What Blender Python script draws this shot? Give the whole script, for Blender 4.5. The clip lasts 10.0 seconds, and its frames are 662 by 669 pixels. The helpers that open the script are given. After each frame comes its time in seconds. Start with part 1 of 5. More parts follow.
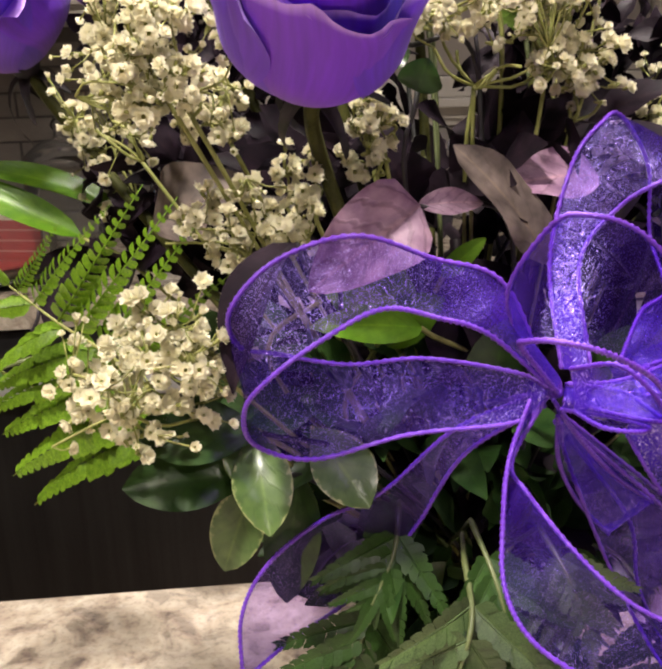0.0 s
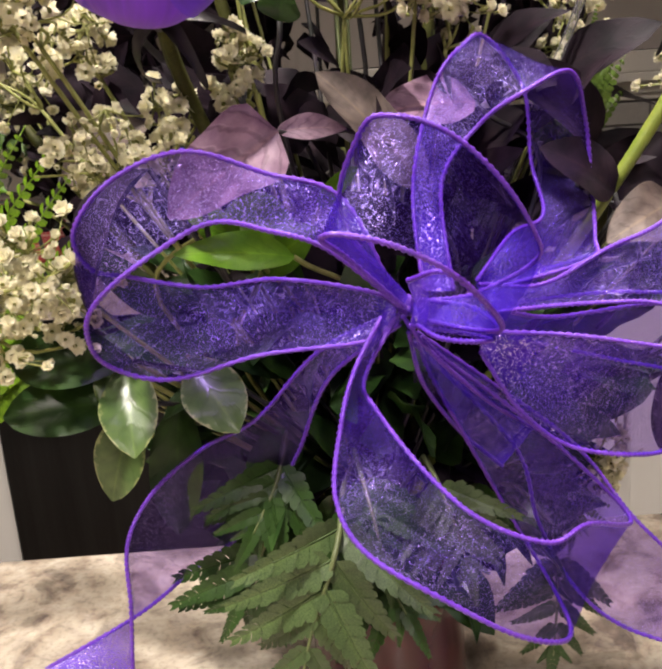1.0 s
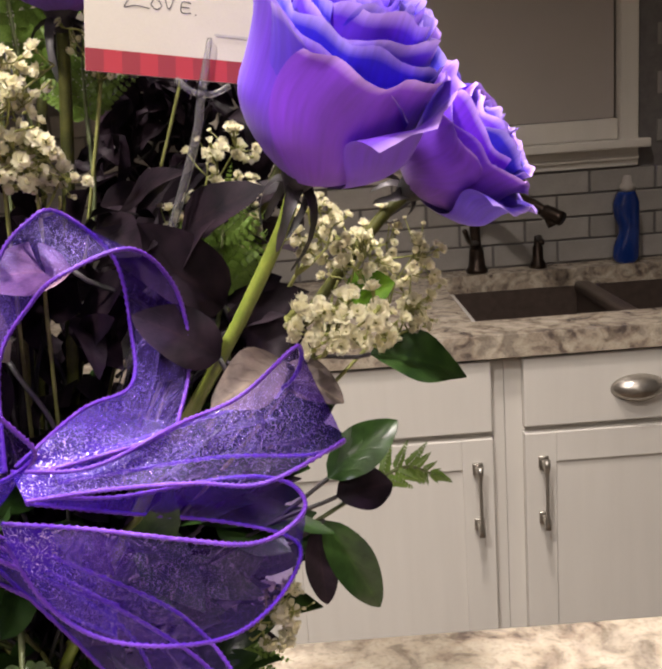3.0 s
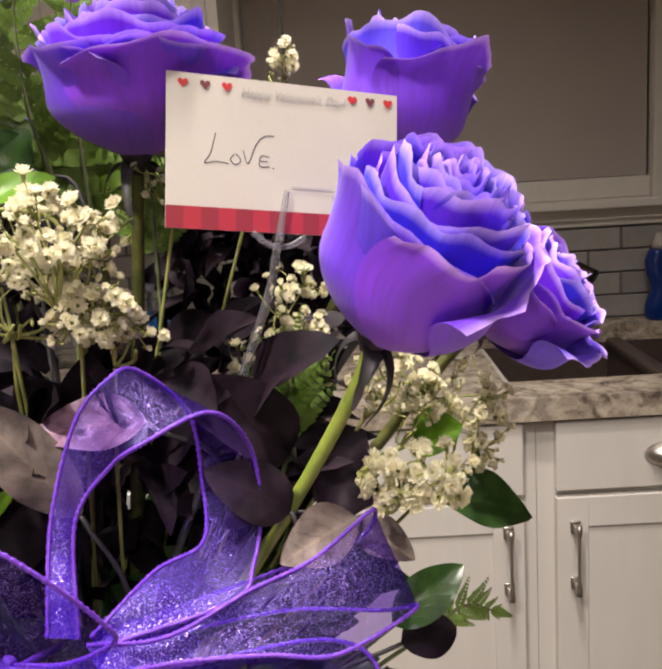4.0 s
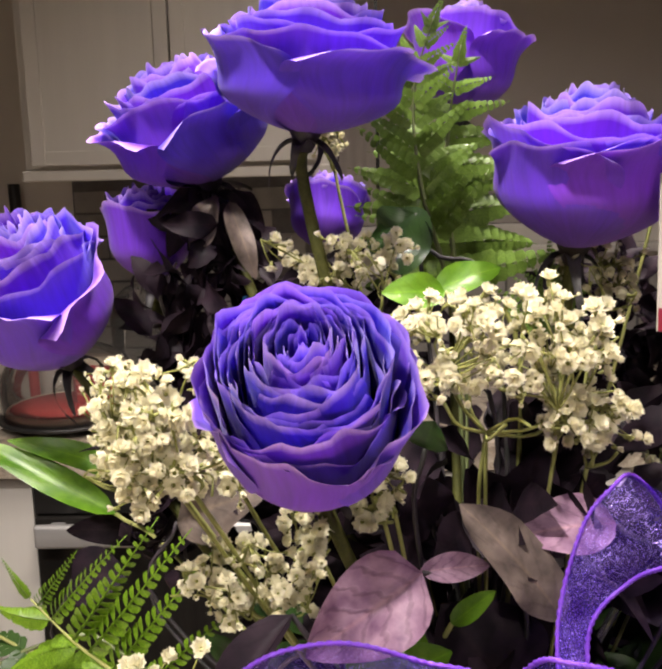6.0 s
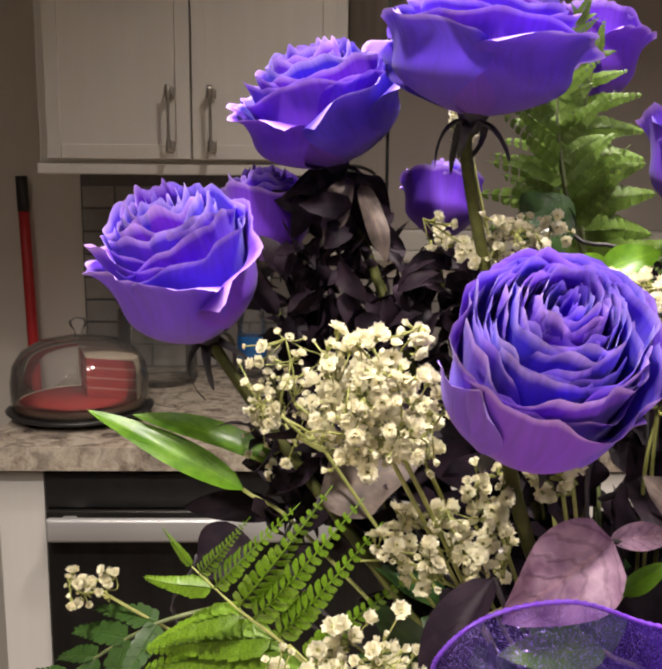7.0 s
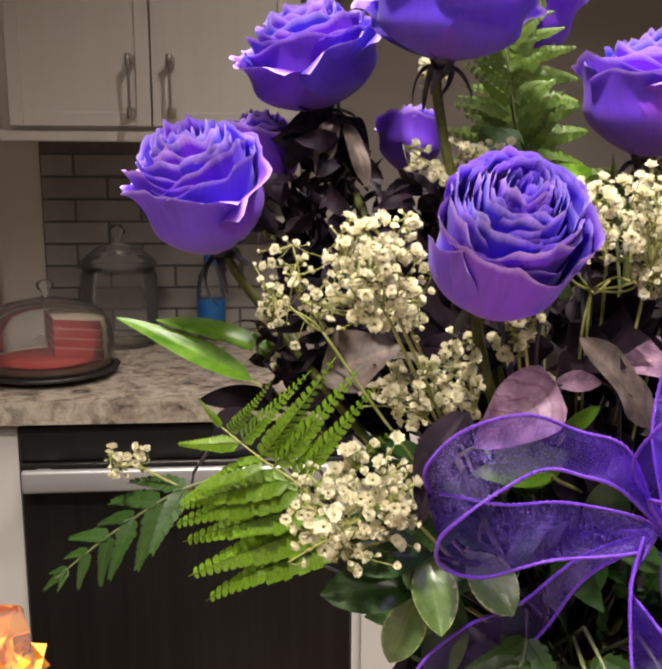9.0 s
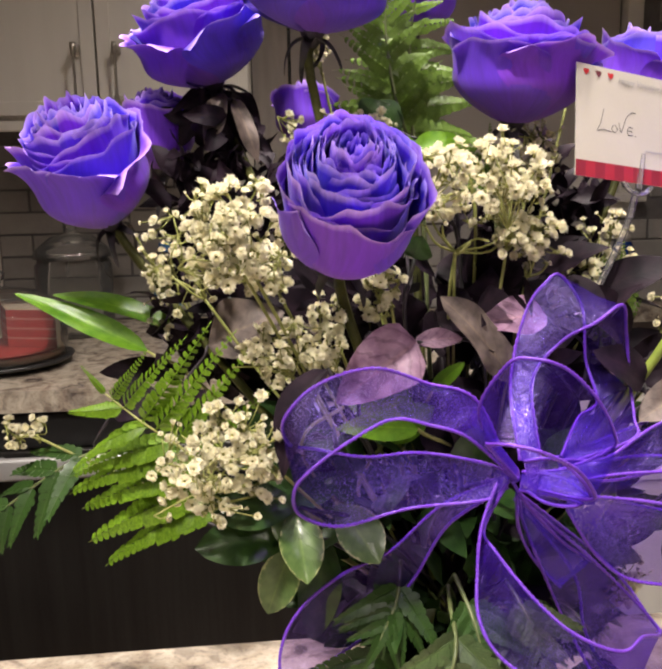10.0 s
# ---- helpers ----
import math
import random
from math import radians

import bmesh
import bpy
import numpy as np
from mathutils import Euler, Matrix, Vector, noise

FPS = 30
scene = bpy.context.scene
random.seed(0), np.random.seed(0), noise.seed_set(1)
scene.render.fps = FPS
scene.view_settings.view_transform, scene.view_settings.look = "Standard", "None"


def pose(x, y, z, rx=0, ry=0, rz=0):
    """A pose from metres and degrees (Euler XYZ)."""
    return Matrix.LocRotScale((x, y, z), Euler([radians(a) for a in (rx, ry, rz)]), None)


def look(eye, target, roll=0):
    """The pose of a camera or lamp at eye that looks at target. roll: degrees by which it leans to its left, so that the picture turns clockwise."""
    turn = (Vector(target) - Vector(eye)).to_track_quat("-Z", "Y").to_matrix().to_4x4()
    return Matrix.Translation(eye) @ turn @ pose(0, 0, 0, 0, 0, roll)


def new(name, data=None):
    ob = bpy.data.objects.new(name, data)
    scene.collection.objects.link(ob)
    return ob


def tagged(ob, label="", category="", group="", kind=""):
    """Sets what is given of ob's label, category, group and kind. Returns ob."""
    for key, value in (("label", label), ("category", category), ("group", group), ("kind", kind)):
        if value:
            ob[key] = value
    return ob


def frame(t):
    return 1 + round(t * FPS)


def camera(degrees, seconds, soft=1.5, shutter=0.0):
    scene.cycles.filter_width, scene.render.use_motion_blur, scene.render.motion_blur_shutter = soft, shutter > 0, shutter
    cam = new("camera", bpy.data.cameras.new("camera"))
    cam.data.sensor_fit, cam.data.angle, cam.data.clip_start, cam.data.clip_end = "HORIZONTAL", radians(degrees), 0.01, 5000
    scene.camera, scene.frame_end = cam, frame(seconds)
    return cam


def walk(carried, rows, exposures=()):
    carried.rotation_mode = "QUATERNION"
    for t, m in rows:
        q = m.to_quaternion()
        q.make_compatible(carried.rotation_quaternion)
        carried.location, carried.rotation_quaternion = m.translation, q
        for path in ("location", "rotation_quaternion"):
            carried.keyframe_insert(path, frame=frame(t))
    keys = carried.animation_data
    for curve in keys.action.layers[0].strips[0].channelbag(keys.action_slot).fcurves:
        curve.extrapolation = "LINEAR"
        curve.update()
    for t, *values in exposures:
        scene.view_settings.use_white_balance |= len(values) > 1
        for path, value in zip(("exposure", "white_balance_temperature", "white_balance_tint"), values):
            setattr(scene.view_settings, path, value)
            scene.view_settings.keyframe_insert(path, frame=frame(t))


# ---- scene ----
cam = camera(40.9, 10.0, soft=2.7)
PATH = [
    (0, (0.033, 0.023, 1.281), (0.187, 1.93, 0.697), -1.7),
    (0.5, (0.064, 0.014, 1.268), (0.141, 1.919, 0.662), -2.7),
    (1, (0.102, 0.007, 1.252), (0.125, 1.923, 0.678), -3.9),
    (1.5, (0.15, 0.007, 1.24), (0.172, 1.924, 0.667), -4.5),
    (2, (0.204, 0.003, 1.245), (0.214, 1.934, 0.725), -5.1),
    (2.5, (0.257, 0.0, 1.263), (0.272, 1.943, 0.792), -5.2),
    (2.7, (0.269, 0.009, 1.275), (0.298, 1.948, 0.785), -4.5),
    (3.8, (0.267, 0.03, 1.312), (0.2, 1.998, 0.963), -4.3),
    (4, (0.251, 0.034, 1.333), (0.217, 1.994, 0.939), -3.5),
    (4.5, (0.214, 0.045, 1.356), (0.178, 2.0, 0.934), -2.1),
    (5, (0.18, 0.045, 1.357), (0.085, 2.009, 0.992), -1.9),
    (5.5, (0.135, 0.042, 1.362), (0.04, 2.009, 1.015), -1.4),
    (6, (0.067, 0.041, 1.372), (0.03, 2.008, 1.014), -1.4),
    (7.3, (-0.032, 0.025, 1.356), (0.014, 1.996, 1.015), 0.7),
    (7.5, (-0.041, 0.019, 1.353), (0.016, 1.988, 1.006), 0.7),
    (8, (-0.051, -0.005, 1.343), (0.036, 1.96, 0.982), 0.9),
    (8.5, (-0.054, -0.031, 1.339), (0.066, 1.929, 0.962), 0.6),
    (9, (-0.049, -0.064, 1.337), (0.109, 1.891, 0.947), 0.2),
    (9.5, (-0.033, -0.084, 1.334), (0.158, 1.866, 0.931), -0.3),
    (10, (0.005, -0.088, 1.327), (0.206, 1.858, 0.913), -1.0),
]
walk(cam, [(t, look(eye, target, roll)) for t, eye, target, roll in PATH])

# ---- world and lights: an evening kitchen, lit by added ceiling lamps out of view ----
world = bpy.data.worlds.new("world")
scene.world = world
world.use_nodes = True
world.node_tree.nodes["Background"].inputs[0].default_value = (1.0, 0.9, 0.8, 1)
world.node_tree.nodes["Background"].inputs[1].default_value = 0.06


def unseen_light(x, y, power, size, tint, z=2.58, spread=180):
    data = bpy.data.lights.new("unseen_light", "AREA")
    data.shape, data.size, data.energy, data.color, data.spread = "DISK", size, power, tint, radians(spread)
    ob = new("unseen_light", data)
    ob.matrix_world = pose(x, y, z)
    return ob


WARM = (1.0, 0.89, 0.82)
# main light from above left, inferred from the rose's shadow on the card
unseen_light(-0.38, -0.3, 34, 0.14, (1.0, 0.91, 0.85), spread=120)
# added fills for rose tops, cabinets and dark gaps; no such lamps in view
unseen_light(0.25, 0.42, 8.5, 0.14, (1.0, 0.9, 0.84), spread=90)
unseen_light(0.75, -0.35, 4, 0.16, WARM, spread=130)
unseen_light(-0.9, -0.9, 11, 0.16, WARM, spread=140)
unseen_light(0.6, -1.9, 36, 0.16, WARM, spread=146)
unseen_light(0.35, 0.85, 10.5, 0.16, WARM, spread=112)
unseen_light(-0.75, 0.6, 1.5, 0.16, WARM, spread=120)

# ---- materials ----


def nodes_of(name):
    m = bpy.data.materials.new(name)
    m.use_nodes = True
    return m, m.node_tree.nodes, m.node_tree.links, m.node_tree.nodes["Principled BSDF"]


def ramp(nodes, stops):
    r = nodes.new("ShaderNodeValToRGB")
    e = r.color_ramp.elements
    e[0].position, e[0].color = stops[0][0], (*stops[0][1], 1)
    e[1].position, e[1].color = stops[-1][0], (*stops[-1][1], 1)
    for p, c in stops[1:-1]:
        k = e.new(p)
        k.color = (*c, 1)
    return r


def tex(nodes, links, scale, detail=4.0, coord="Object", kind="ShaderNodeTexNoise", stretch=(1, 1, 1)):
    c = nodes.new("ShaderNodeTexCoord")
    mp = nodes.new("ShaderNodeMapping")
    mp.inputs["Scale"].default_value = stretch
    t = nodes.new(kind)
    t.inputs["Scale"].default_value = scale
    if kind == "ShaderNodeTexNoise":
        t.inputs["Detail"].default_value = detail
    links.new(c.outputs[coord], mp.inputs[0])
    links.new(mp.outputs[0], t.inputs["Vector"])
    return t


def bump(nodes, links, source, bsdf, strength, distance):
    b = nodes.new("ShaderNodeBump")
    b.inputs["Strength"].default_value, b.inputs["Distance"].default_value = strength, distance
    links.new(source, b.inputs["Height"])
    links.new(b.outputs[0], bsdf.inputs["Normal"])
    return b


def plain(name, a, b, rough=0.5, scale=40, grain=600, metal=0.0, bumps=0.15, depth=0.001, stretch=(1, 1, 1), coat=0.0, jitter=0.0):
    """A surface between two colours, with broad variation, fine grain and relief."""
    m, n, l, p = nodes_of(name)
    broad, fine = tex(n, l, scale, 5, stretch=stretch), tex(n, l, grain, 3, stretch=stretch)
    mix = n.new("ShaderNodeMix")
    mix.inputs[0].default_value = 0.35
    l.new(broad.outputs[0], mix.inputs[2])
    l.new(fine.outputs[0], mix.inputs[3])
    r = ramp(n, [(0.3, a), (0.7, b)])
    l.new(mix.outputs[0], r.inputs[0])
    out = r.outputs[0]
    if jitter:
        info, hsv = n.new("ShaderNodeObjectInfo"), n.new("ShaderNodeHueSaturation")
        mr = n.new("ShaderNodeMapRange")
        mr.inputs[3].default_value, mr.inputs[4].default_value = 1 - jitter, 1 + jitter
        l.new(info.outputs["Random"], mr.inputs[0])
        l.new(mr.outputs[0], hsv.inputs["Value"])
        l.new(out, hsv.inputs["Color"])
        out = hsv.outputs[0]
    l.new(out, p.inputs["Base Color"])
    p.inputs["Roughness"].default_value, p.inputs["Metallic"].default_value = rough, metal
    p.inputs["Coat Weight"].default_value = coat
    bump(n, l, fine.outputs[0], p, bumps, depth)
    return m


def see_through(m, share, tint):
    """Let light pass through a thin surface."""
    n, l = m.node_tree.nodes, m.node_tree.links
    tr, mx = n.new("ShaderNodeBsdfTranslucent"), n.new("ShaderNodeMixShader")
    tr.inputs[0].default_value = (*tint, 1)
    mx.inputs[0].default_value = share
    l.new(n["Principled BSDF"].outputs[0], mx.inputs[1])
    l.new(tr.outputs[0], mx.inputs[2])
    l.new(mx.outputs[0], n["Material Output"].inputs[0])


def petal_material(name, low, high, edge, glow):
    """Rose petal: colour from the foot (v = 0) to the lip (v = 1), with veins, blotches and light passing through."""
    m, n, l, p = nodes_of(name)
    uv = n.new("ShaderNodeUVMap")
    sep = n.new("ShaderNodeSeparateXYZ")
    l.new(uv.outputs[0], sep.inputs[0])
    blot = tex(n, l, 60, 5)
    veins = tex(n, l, 1.0, 4, coord="UV", stretch=(34, 2.5, 1))
    add = n.new("ShaderNodeMath")
    add.operation = "MULTIPLY_ADD"
    l.new(blot.outputs[0], add.inputs[0])
    add.inputs[1].default_value = 0.5
    l.new(sep.outputs[1], add.inputs[2])
    sub = n.new("ShaderNodeMath")
    sub.operation = "SUBTRACT"
    l.new(add.outputs[0], sub.inputs[0])
    sub.inputs[1].default_value = 0.25
    r0 = ramp(n, [(0.0, low), (0.5, high)])
    l.new(sub.outputs[0], r0.inputs[0])
    er = n.new("ShaderNodeMapRange")
    er.inputs[1].default_value, er.inputs[2].default_value = 0.92, 1.0
    l.new(sep.outputs[1], er.inputs[0])
    r = n.new("ShaderNodeMix")
    r.data_type = "RGBA"
    l.new(er.outputs[0], r.inputs[0])
    l.new(r0.outputs[0], r.inputs[6])
    r.inputs[7].default_value = (*edge, 1)
    vr = ramp(n, [(0.3, (0.78, 0.78, 0.8)), (0.7, (1.08, 1.06, 1.1))])
    l.new(veins.outputs[0], vr.inputs[0])
    mul = n.new("ShaderNodeMix")
    mul.data_type, mul.blend_type = "RGBA", "MULTIPLY"
    mul.inputs[0].default_value = 0.8
    l.new(r.outputs[2], mul.inputs[6])
    l.new(vr.outputs[0], mul.inputs[7])
    info, hsv, mr = n.new("ShaderNodeObjectInfo"), n.new("ShaderNodeHueSaturation"), n.new("ShaderNodeMapRange")
    mr.inputs[3].default_value, mr.inputs[4].default_value = 0.485, 0.52
    l.new(info.outputs["Random"], mr.inputs[0])
    l.new(mr.outputs[0], hsv.inputs["Hue"])
    l.new(mul.outputs[2], hsv.inputs["Color"])
    l.new(hsv.outputs[0], p.inputs["Base Color"])
    p.inputs["Roughness"].default_value = 0.62
    p.inputs["Sheen Weight"].default_value = 0.12
    bump(n, l, veins.outputs[0], p, 0.35, 0.0006)
    tr, mx = n.new("ShaderNodeBsdfTranslucent"), n.new("ShaderNodeMixShader")
    l.new(hsv.outputs[0], tr.inputs[0])
    mx.inputs[0].default_value = glow
    l.new(p.outputs[0], mx.inputs[1])
    l.new(tr.outputs[0], mx.inputs[2])
    l.new(mx.outputs[0], n["Material Output"].inputs[0])
    return m


def leaf_material(name, a, b, rim=None, rough=0.38, glow=0.15, veiny=1.0, spec=0.4):
    """Leaf: mottled blade with side veins; rim is the colour of a pale margin."""
    m, n, l, p = nodes_of(name)
    blot = tex(n, l, 90, 5)
    r = ramp(n, [(0.32, a), (0.68, b)])
    l.new(blot.outputs[0], r.inputs[0])
    out = r.outputs[0]
    uv, sep = n.new("ShaderNodeUVMap"), n.new("ShaderNodeSeparateXYZ")
    l.new(uv.outputs[0], sep.inputs[0])
    dist = n.new("ShaderNodeMath")
    dist.operation = "MULTIPLY_ADD"
    l.new(sep.outputs[0], dist.inputs[0])
    dist.inputs[1].default_value, dist.inputs[2].default_value = 2.0, -1.0
    absn = n.new("ShaderNodeMath")
    absn.operation = "ABSOLUTE"
    l.new(dist.outputs[0], absn.inputs[0])
    mid = ramp(n, [(0.0, (1.5, 1.45, 1.2)), (0.09, (1, 1, 1))])
    l.new(absn.outputs[0], mid.inputs[0])
    mul = n.new("ShaderNodeMix")
    mul.data_type, mul.blend_type = "RGBA", "MULTIPLY"
    mul.inputs[0].default_value = 0.7
    l.new(out, mul.inputs[6])
    l.new(mid.outputs[0], mul.inputs[7])
    out = mul.outputs[2]
    if rim:
        wob = tex(n, l, 300, 4)
        s = n.new("ShaderNodeMath")
        s.operation = "MULTIPLY_ADD"
        l.new(wob.outputs[0], s.inputs[0])
        s.inputs[1].default_value = 0.8
        l.new(absn.outputs[0], s.inputs[2])
        sc = n.new("ShaderNodeMapRange")
        sc.inputs[1].default_value, sc.inputs[2].default_value = 1.3, 1.42
        l.new(s.outputs[0], sc.inputs[0])
        mm = n.new("ShaderNodeMix")
        mm.data_type = "RGBA"
        l.new(sc.outputs[0], mm.inputs[0])
        l.new(out, mm.inputs[6])
        mm.inputs[7].default_value = (*rim, 1)
        out = mm.outputs[2]
    info, hsv, mr = n.new("ShaderNodeObjectInfo"), n.new("ShaderNodeHueSaturation"), n.new("ShaderNodeMapRange")
    mr.inputs[3].default_value, mr.inputs[4].default_value = 0.75, 1.2
    l.new(info.outputs["Random"], mr.inputs[0])
    l.new(mr.outputs[0], hsv.inputs["Value"])
    l.new(out, hsv.inputs["Color"])
    l.new(hsv.outputs[0], p.inputs["Base Color"])
    p.inputs["Roughness"].default_value, p.inputs["Specular IOR Level"].default_value = rough, spec
    lay, run = n.new("ShaderNodeCombineXYZ"), n.new("ShaderNodeMath")
    run.operation = "MULTIPLY_ADD"
    l.new(absn.outputs[0], run.inputs[0])
    run.inputs[1].default_value = -0.3
    l.new(sep.outputs[1], run.inputs[2])
    l.new(run.outputs[0], lay.inputs[0])
    l.new(absn.outputs[0], lay.inputs[1])
    veins = n.new("ShaderNodeTexWave")
    veins.inputs["Scale"].default_value, veins.inputs["Distortion"].default_value, veins.inputs["Detail Scale"].default_value = 1.7, 3.5, 2.0
    l.new(lay.outputs[0], veins.inputs["Vector"])
    fine = ramp(n, [(0.0, (0, 0, 0)), (0.8, (0, 0, 0)), (1.0, (1, 1, 1))])
    l.new(veins.outputs[0], fine.inputs[0])
    tone, share = n.new("ShaderNodeMix"), n.new("ShaderNodeMath")
    tone.data_type, tone.blend_type = "RGBA", "MULTIPLY"
    share.operation = "MULTIPLY"
    share.inputs[1].default_value = min(1.0, 0.16 * veiny)
    l.new(fine.outputs[0], share.inputs[0])
    l.new(share.outputs[0], tone.inputs[0])
    l.new(hsv.outputs[0], tone.inputs[6])
    tone.inputs[7].default_value = (0.45, 0.4, 0.45, 1)
    l.new(tone.outputs[2], p.inputs["Base Color"])
    bump(n, l, fine.outputs[0], p, 0.12 * veiny, 0.0005)
    tr, mx = n.new("ShaderNodeBsdfTranslucent"), n.new("ShaderNodeMixShader")
    l.new(tone.outputs[2], tr.inputs[0])
    mx.inputs[0].default_value = glow
    l.new(p.outputs[0], mx.inputs[1])
    l.new(tr.outputs[0], mx.inputs[2])
    l.new(mx.outputs[0], n["Material Output"].inputs[0])
    return m


def glass_material(name, tint, rough=0.02, solid=0.1):
    """Thin clear glass or plastic: a gloss over a tinted, see-through body."""
    m, n, l, p = nodes_of(name)
    p.inputs["Base Color"].default_value = (*tint, 1)
    p.inputs["Roughness"].default_value = rough
    tr, mx, lw = n.new("ShaderNodeBsdfTransparent"), n.new("ShaderNodeMixShader"), n.new("ShaderNodeFresnel")
    gl, smear = n.new("ShaderNodeBsdfGlossy"), n.new("ShaderNodeMixShader")
    gl.inputs["Roughness"].default_value = rough
    tr.inputs[0].default_value = (*tint, 1)
    lw.inputs[0].default_value = 1.45
    l.new(lw.outputs[0], mx.inputs[0])
    l.new(tr.outputs[0], mx.inputs[1])
    l.new(gl.outputs[0], mx.inputs[2])
    smear.inputs[0].default_value = solid
    l.new(mx.outputs[0], smear.inputs[1])
    l.new(p.outputs[0], smear.inputs[2])
    l.new(smear.outputs[0], n["Material Output"].inputs[0])
    return m


def organza_material():
    """Sheer woven ribbon: a see-through violet net whose threads glint, closer woven where it is gathered at its ends."""
    m, n, l, p = nodes_of("organza")
    weft = tex(n, l, 1.0, 2, coord="UV", stretch=(16, 330, 1))
    warp = tex(n, l, 1.0, 2, coord="UV", stretch=(150, 30, 1))
    cloud = tex(n, l, 38, 3)
    fleck = tex(n, l, 1700, 1)
    r = ramp(n, [(0.3, (0.07, 0.014, 0.45)), (0.75, (0.15, 0.034, 0.82))])
    l.new(cloud.outputs[0], r.inputs[0])
    l.new(r.outputs[0], p.inputs["Base Color"])
    p.inputs["Roughness"].default_value = 0.55
    lit, body = n.new("ShaderNodeBsdfTranslucent"), n.new("ShaderNodeMixShader")
    l.new(r.outputs[0], lit.inputs[0])
    body.inputs[0].default_value = 0.45
    l.new(p.outputs[0], body.inputs[1])
    l.new(lit.outputs[0], body.inputs[2])
    threads = n.new("ShaderNodeMath")
    threads.operation = "MULTIPLY_ADD"
    l.new(weft.outputs[0], threads.inputs[0])
    threads.inputs[1].default_value = 0.45
    l.new(fleck.outputs[0], threads.inputs[2])
    gl = n.new("ShaderNodeBsdfGlossy")
    gl.inputs["Color"].default_value = (0.5, 0.36, 1.0, 1)
    gl.inputs["Roughness"].default_value = 0.27
    b2 = n.new("ShaderNodeBump")
    b2.inputs["Strength"].default_value, b2.inputs["Distance"].default_value = 0.8, 0.0006
    l.new(fleck.outputs[0], b2.inputs["Height"])
    l.new(b2.outputs[0], gl.inputs["Normal"])
    gf = n.new("ShaderNodeMapRange")
    gf.inputs[1].default_value, gf.inputs[2].default_value, gf.inputs[3].default_value, gf.inputs[4].default_value = 0.76, 0.86, 0.0, 1.0
    l.new(threads.outputs[0], gf.inputs[0])
    cloth = n.new("ShaderNodeMixShader")
    l.new(gf.outputs[0], cloth.inputs[0])
    l.new(body.outputs[0], cloth.inputs[1])
    l.new(gl.outputs[0], cloth.inputs[2])
    tr, mx = n.new("ShaderNodeBsdfTransparent"), n.new("ShaderNodeMixShader")
    tr.inputs[0].default_value = (0.6, 0.5, 0.88, 1)
    f = n.new("ShaderNodeMapRange")
    f.inputs[1].default_value, f.inputs[2].default_value, f.inputs[3].default_value, f.inputs[4].default_value = 0.35, 0.7, 0.025, 0.085
    l.new(warp.outputs[0], f.inputs[0])
    most = n.new("ShaderNodeMath")
    most.operation = "MULTIPLY_ADD"
    most.inputs[1].default_value = 0.28
    l.new(gf.outputs[0], most.inputs[0])
    l.new(f.outputs[0], most.inputs[2])
    uv, sep = n.new("ShaderNodeUVMap"), n.new("ShaderNodeSeparateXYZ")
    l.new(uv.outputs[0], sep.inputs[0])
    ends = ramp(n, [(0.0, (0.6, 0.6, 0.6)), (0.2, (0.07, 0.07, 0.07)), (0.3, (0, 0, 0)), (0.7, (0, 0, 0)), (0.82, (0.07, 0.07, 0.07)), (1.0, (0.6, 0.6, 0.6))])
    l.new(sep.outputs[1], ends.inputs[0])
    total = n.new("ShaderNodeMath")
    total.operation = "ADD"
    l.new(most.outputs[0], total.inputs[0])
    l.new(ends.outputs[0], total.inputs[1])
    l.new(total.outputs[0], mx.inputs[0])
    l.new(tr.outputs[0], mx.inputs[1])
    l.new(cloth.outputs[0], mx.inputs[2])
    l.new(mx.outputs[0], n["Material Output"].inputs[0])
    return m


def granite_material():
    m, n, l, p = nodes_of("granite")
    big, mid, fine = tex(n, l, 13, 9), tex(n, l, 34, 9), tex(n, l, 260, 4)
    big.inputs["Distortion"].default_value, mid.inputs["Distortion"].default_value = 2.0, 1.2
    a = ramp(n, [(0.37, (0.12, 0.09, 0.075)), (0.44, (0.3, 0.23, 0.17)), (0.5, (0.43, 0.365, 0.275)), (0.62, (0.55, 0.48, 0.38))])
    b = ramp(n, [(0.38, (0.1, 0.085, 0.08)), (0.46, (0.34, 0.29, 0.24)), (0.54, (0.45, 0.39, 0.31)), (0.66, (0.57, 0.51, 0.43))])
    c = ramp(n, [(0.33, (0.25, 0.22, 0.2)), (0.5, (1, 1, 1)), (0.7, (1.1, 1.05, 0.95))])
    l.new(big.outputs[0], a.inputs[0])
    l.new(mid.outputs[0], b.inputs[0])
    l.new(fine.outputs[0], c.inputs[0])
    x, y = n.new("ShaderNodeMix"), n.new("ShaderNodeMix")
    x.data_type = y.data_type = "RGBA"
    x.inputs[0].default_value = 0.5
    l.new(a.outputs[0], x.inputs[6])
    l.new(b.outputs[0], x.inputs[7])
    y.blend_type = "MULTIPLY"
    y.inputs[0].default_value = 0.28
    l.new(x.outputs[2], y.inputs[6])
    l.new(c.outputs[0], y.inputs[7])
    l.new(y.outputs[2], p.inputs["Base Color"])
    p.inputs["Roughness"].default_value = 0.22
    bump(n, l, fine.outputs[0], p, 0.05, 0.0005)
    return m


def cloth_check_material():
    """Red and dark red check of the band on the card."""
    m, n, l, p = nodes_of("red_check")
    c = tex(n, l, 1.0, coord="UV", kind="ShaderNodeTexChecker", stretch=(14, 2, 1))
    c.inputs["Color1"].default_value, c.inputs["Color2"].default_value = (0.3, 0.012, 0.025, 1), (0.2, 0.009, 0.02, 1)
    l.new(c.outputs[0], p.inputs["Base Color"])
    p.inputs["Roughness"].default_value = 0.6
    return m


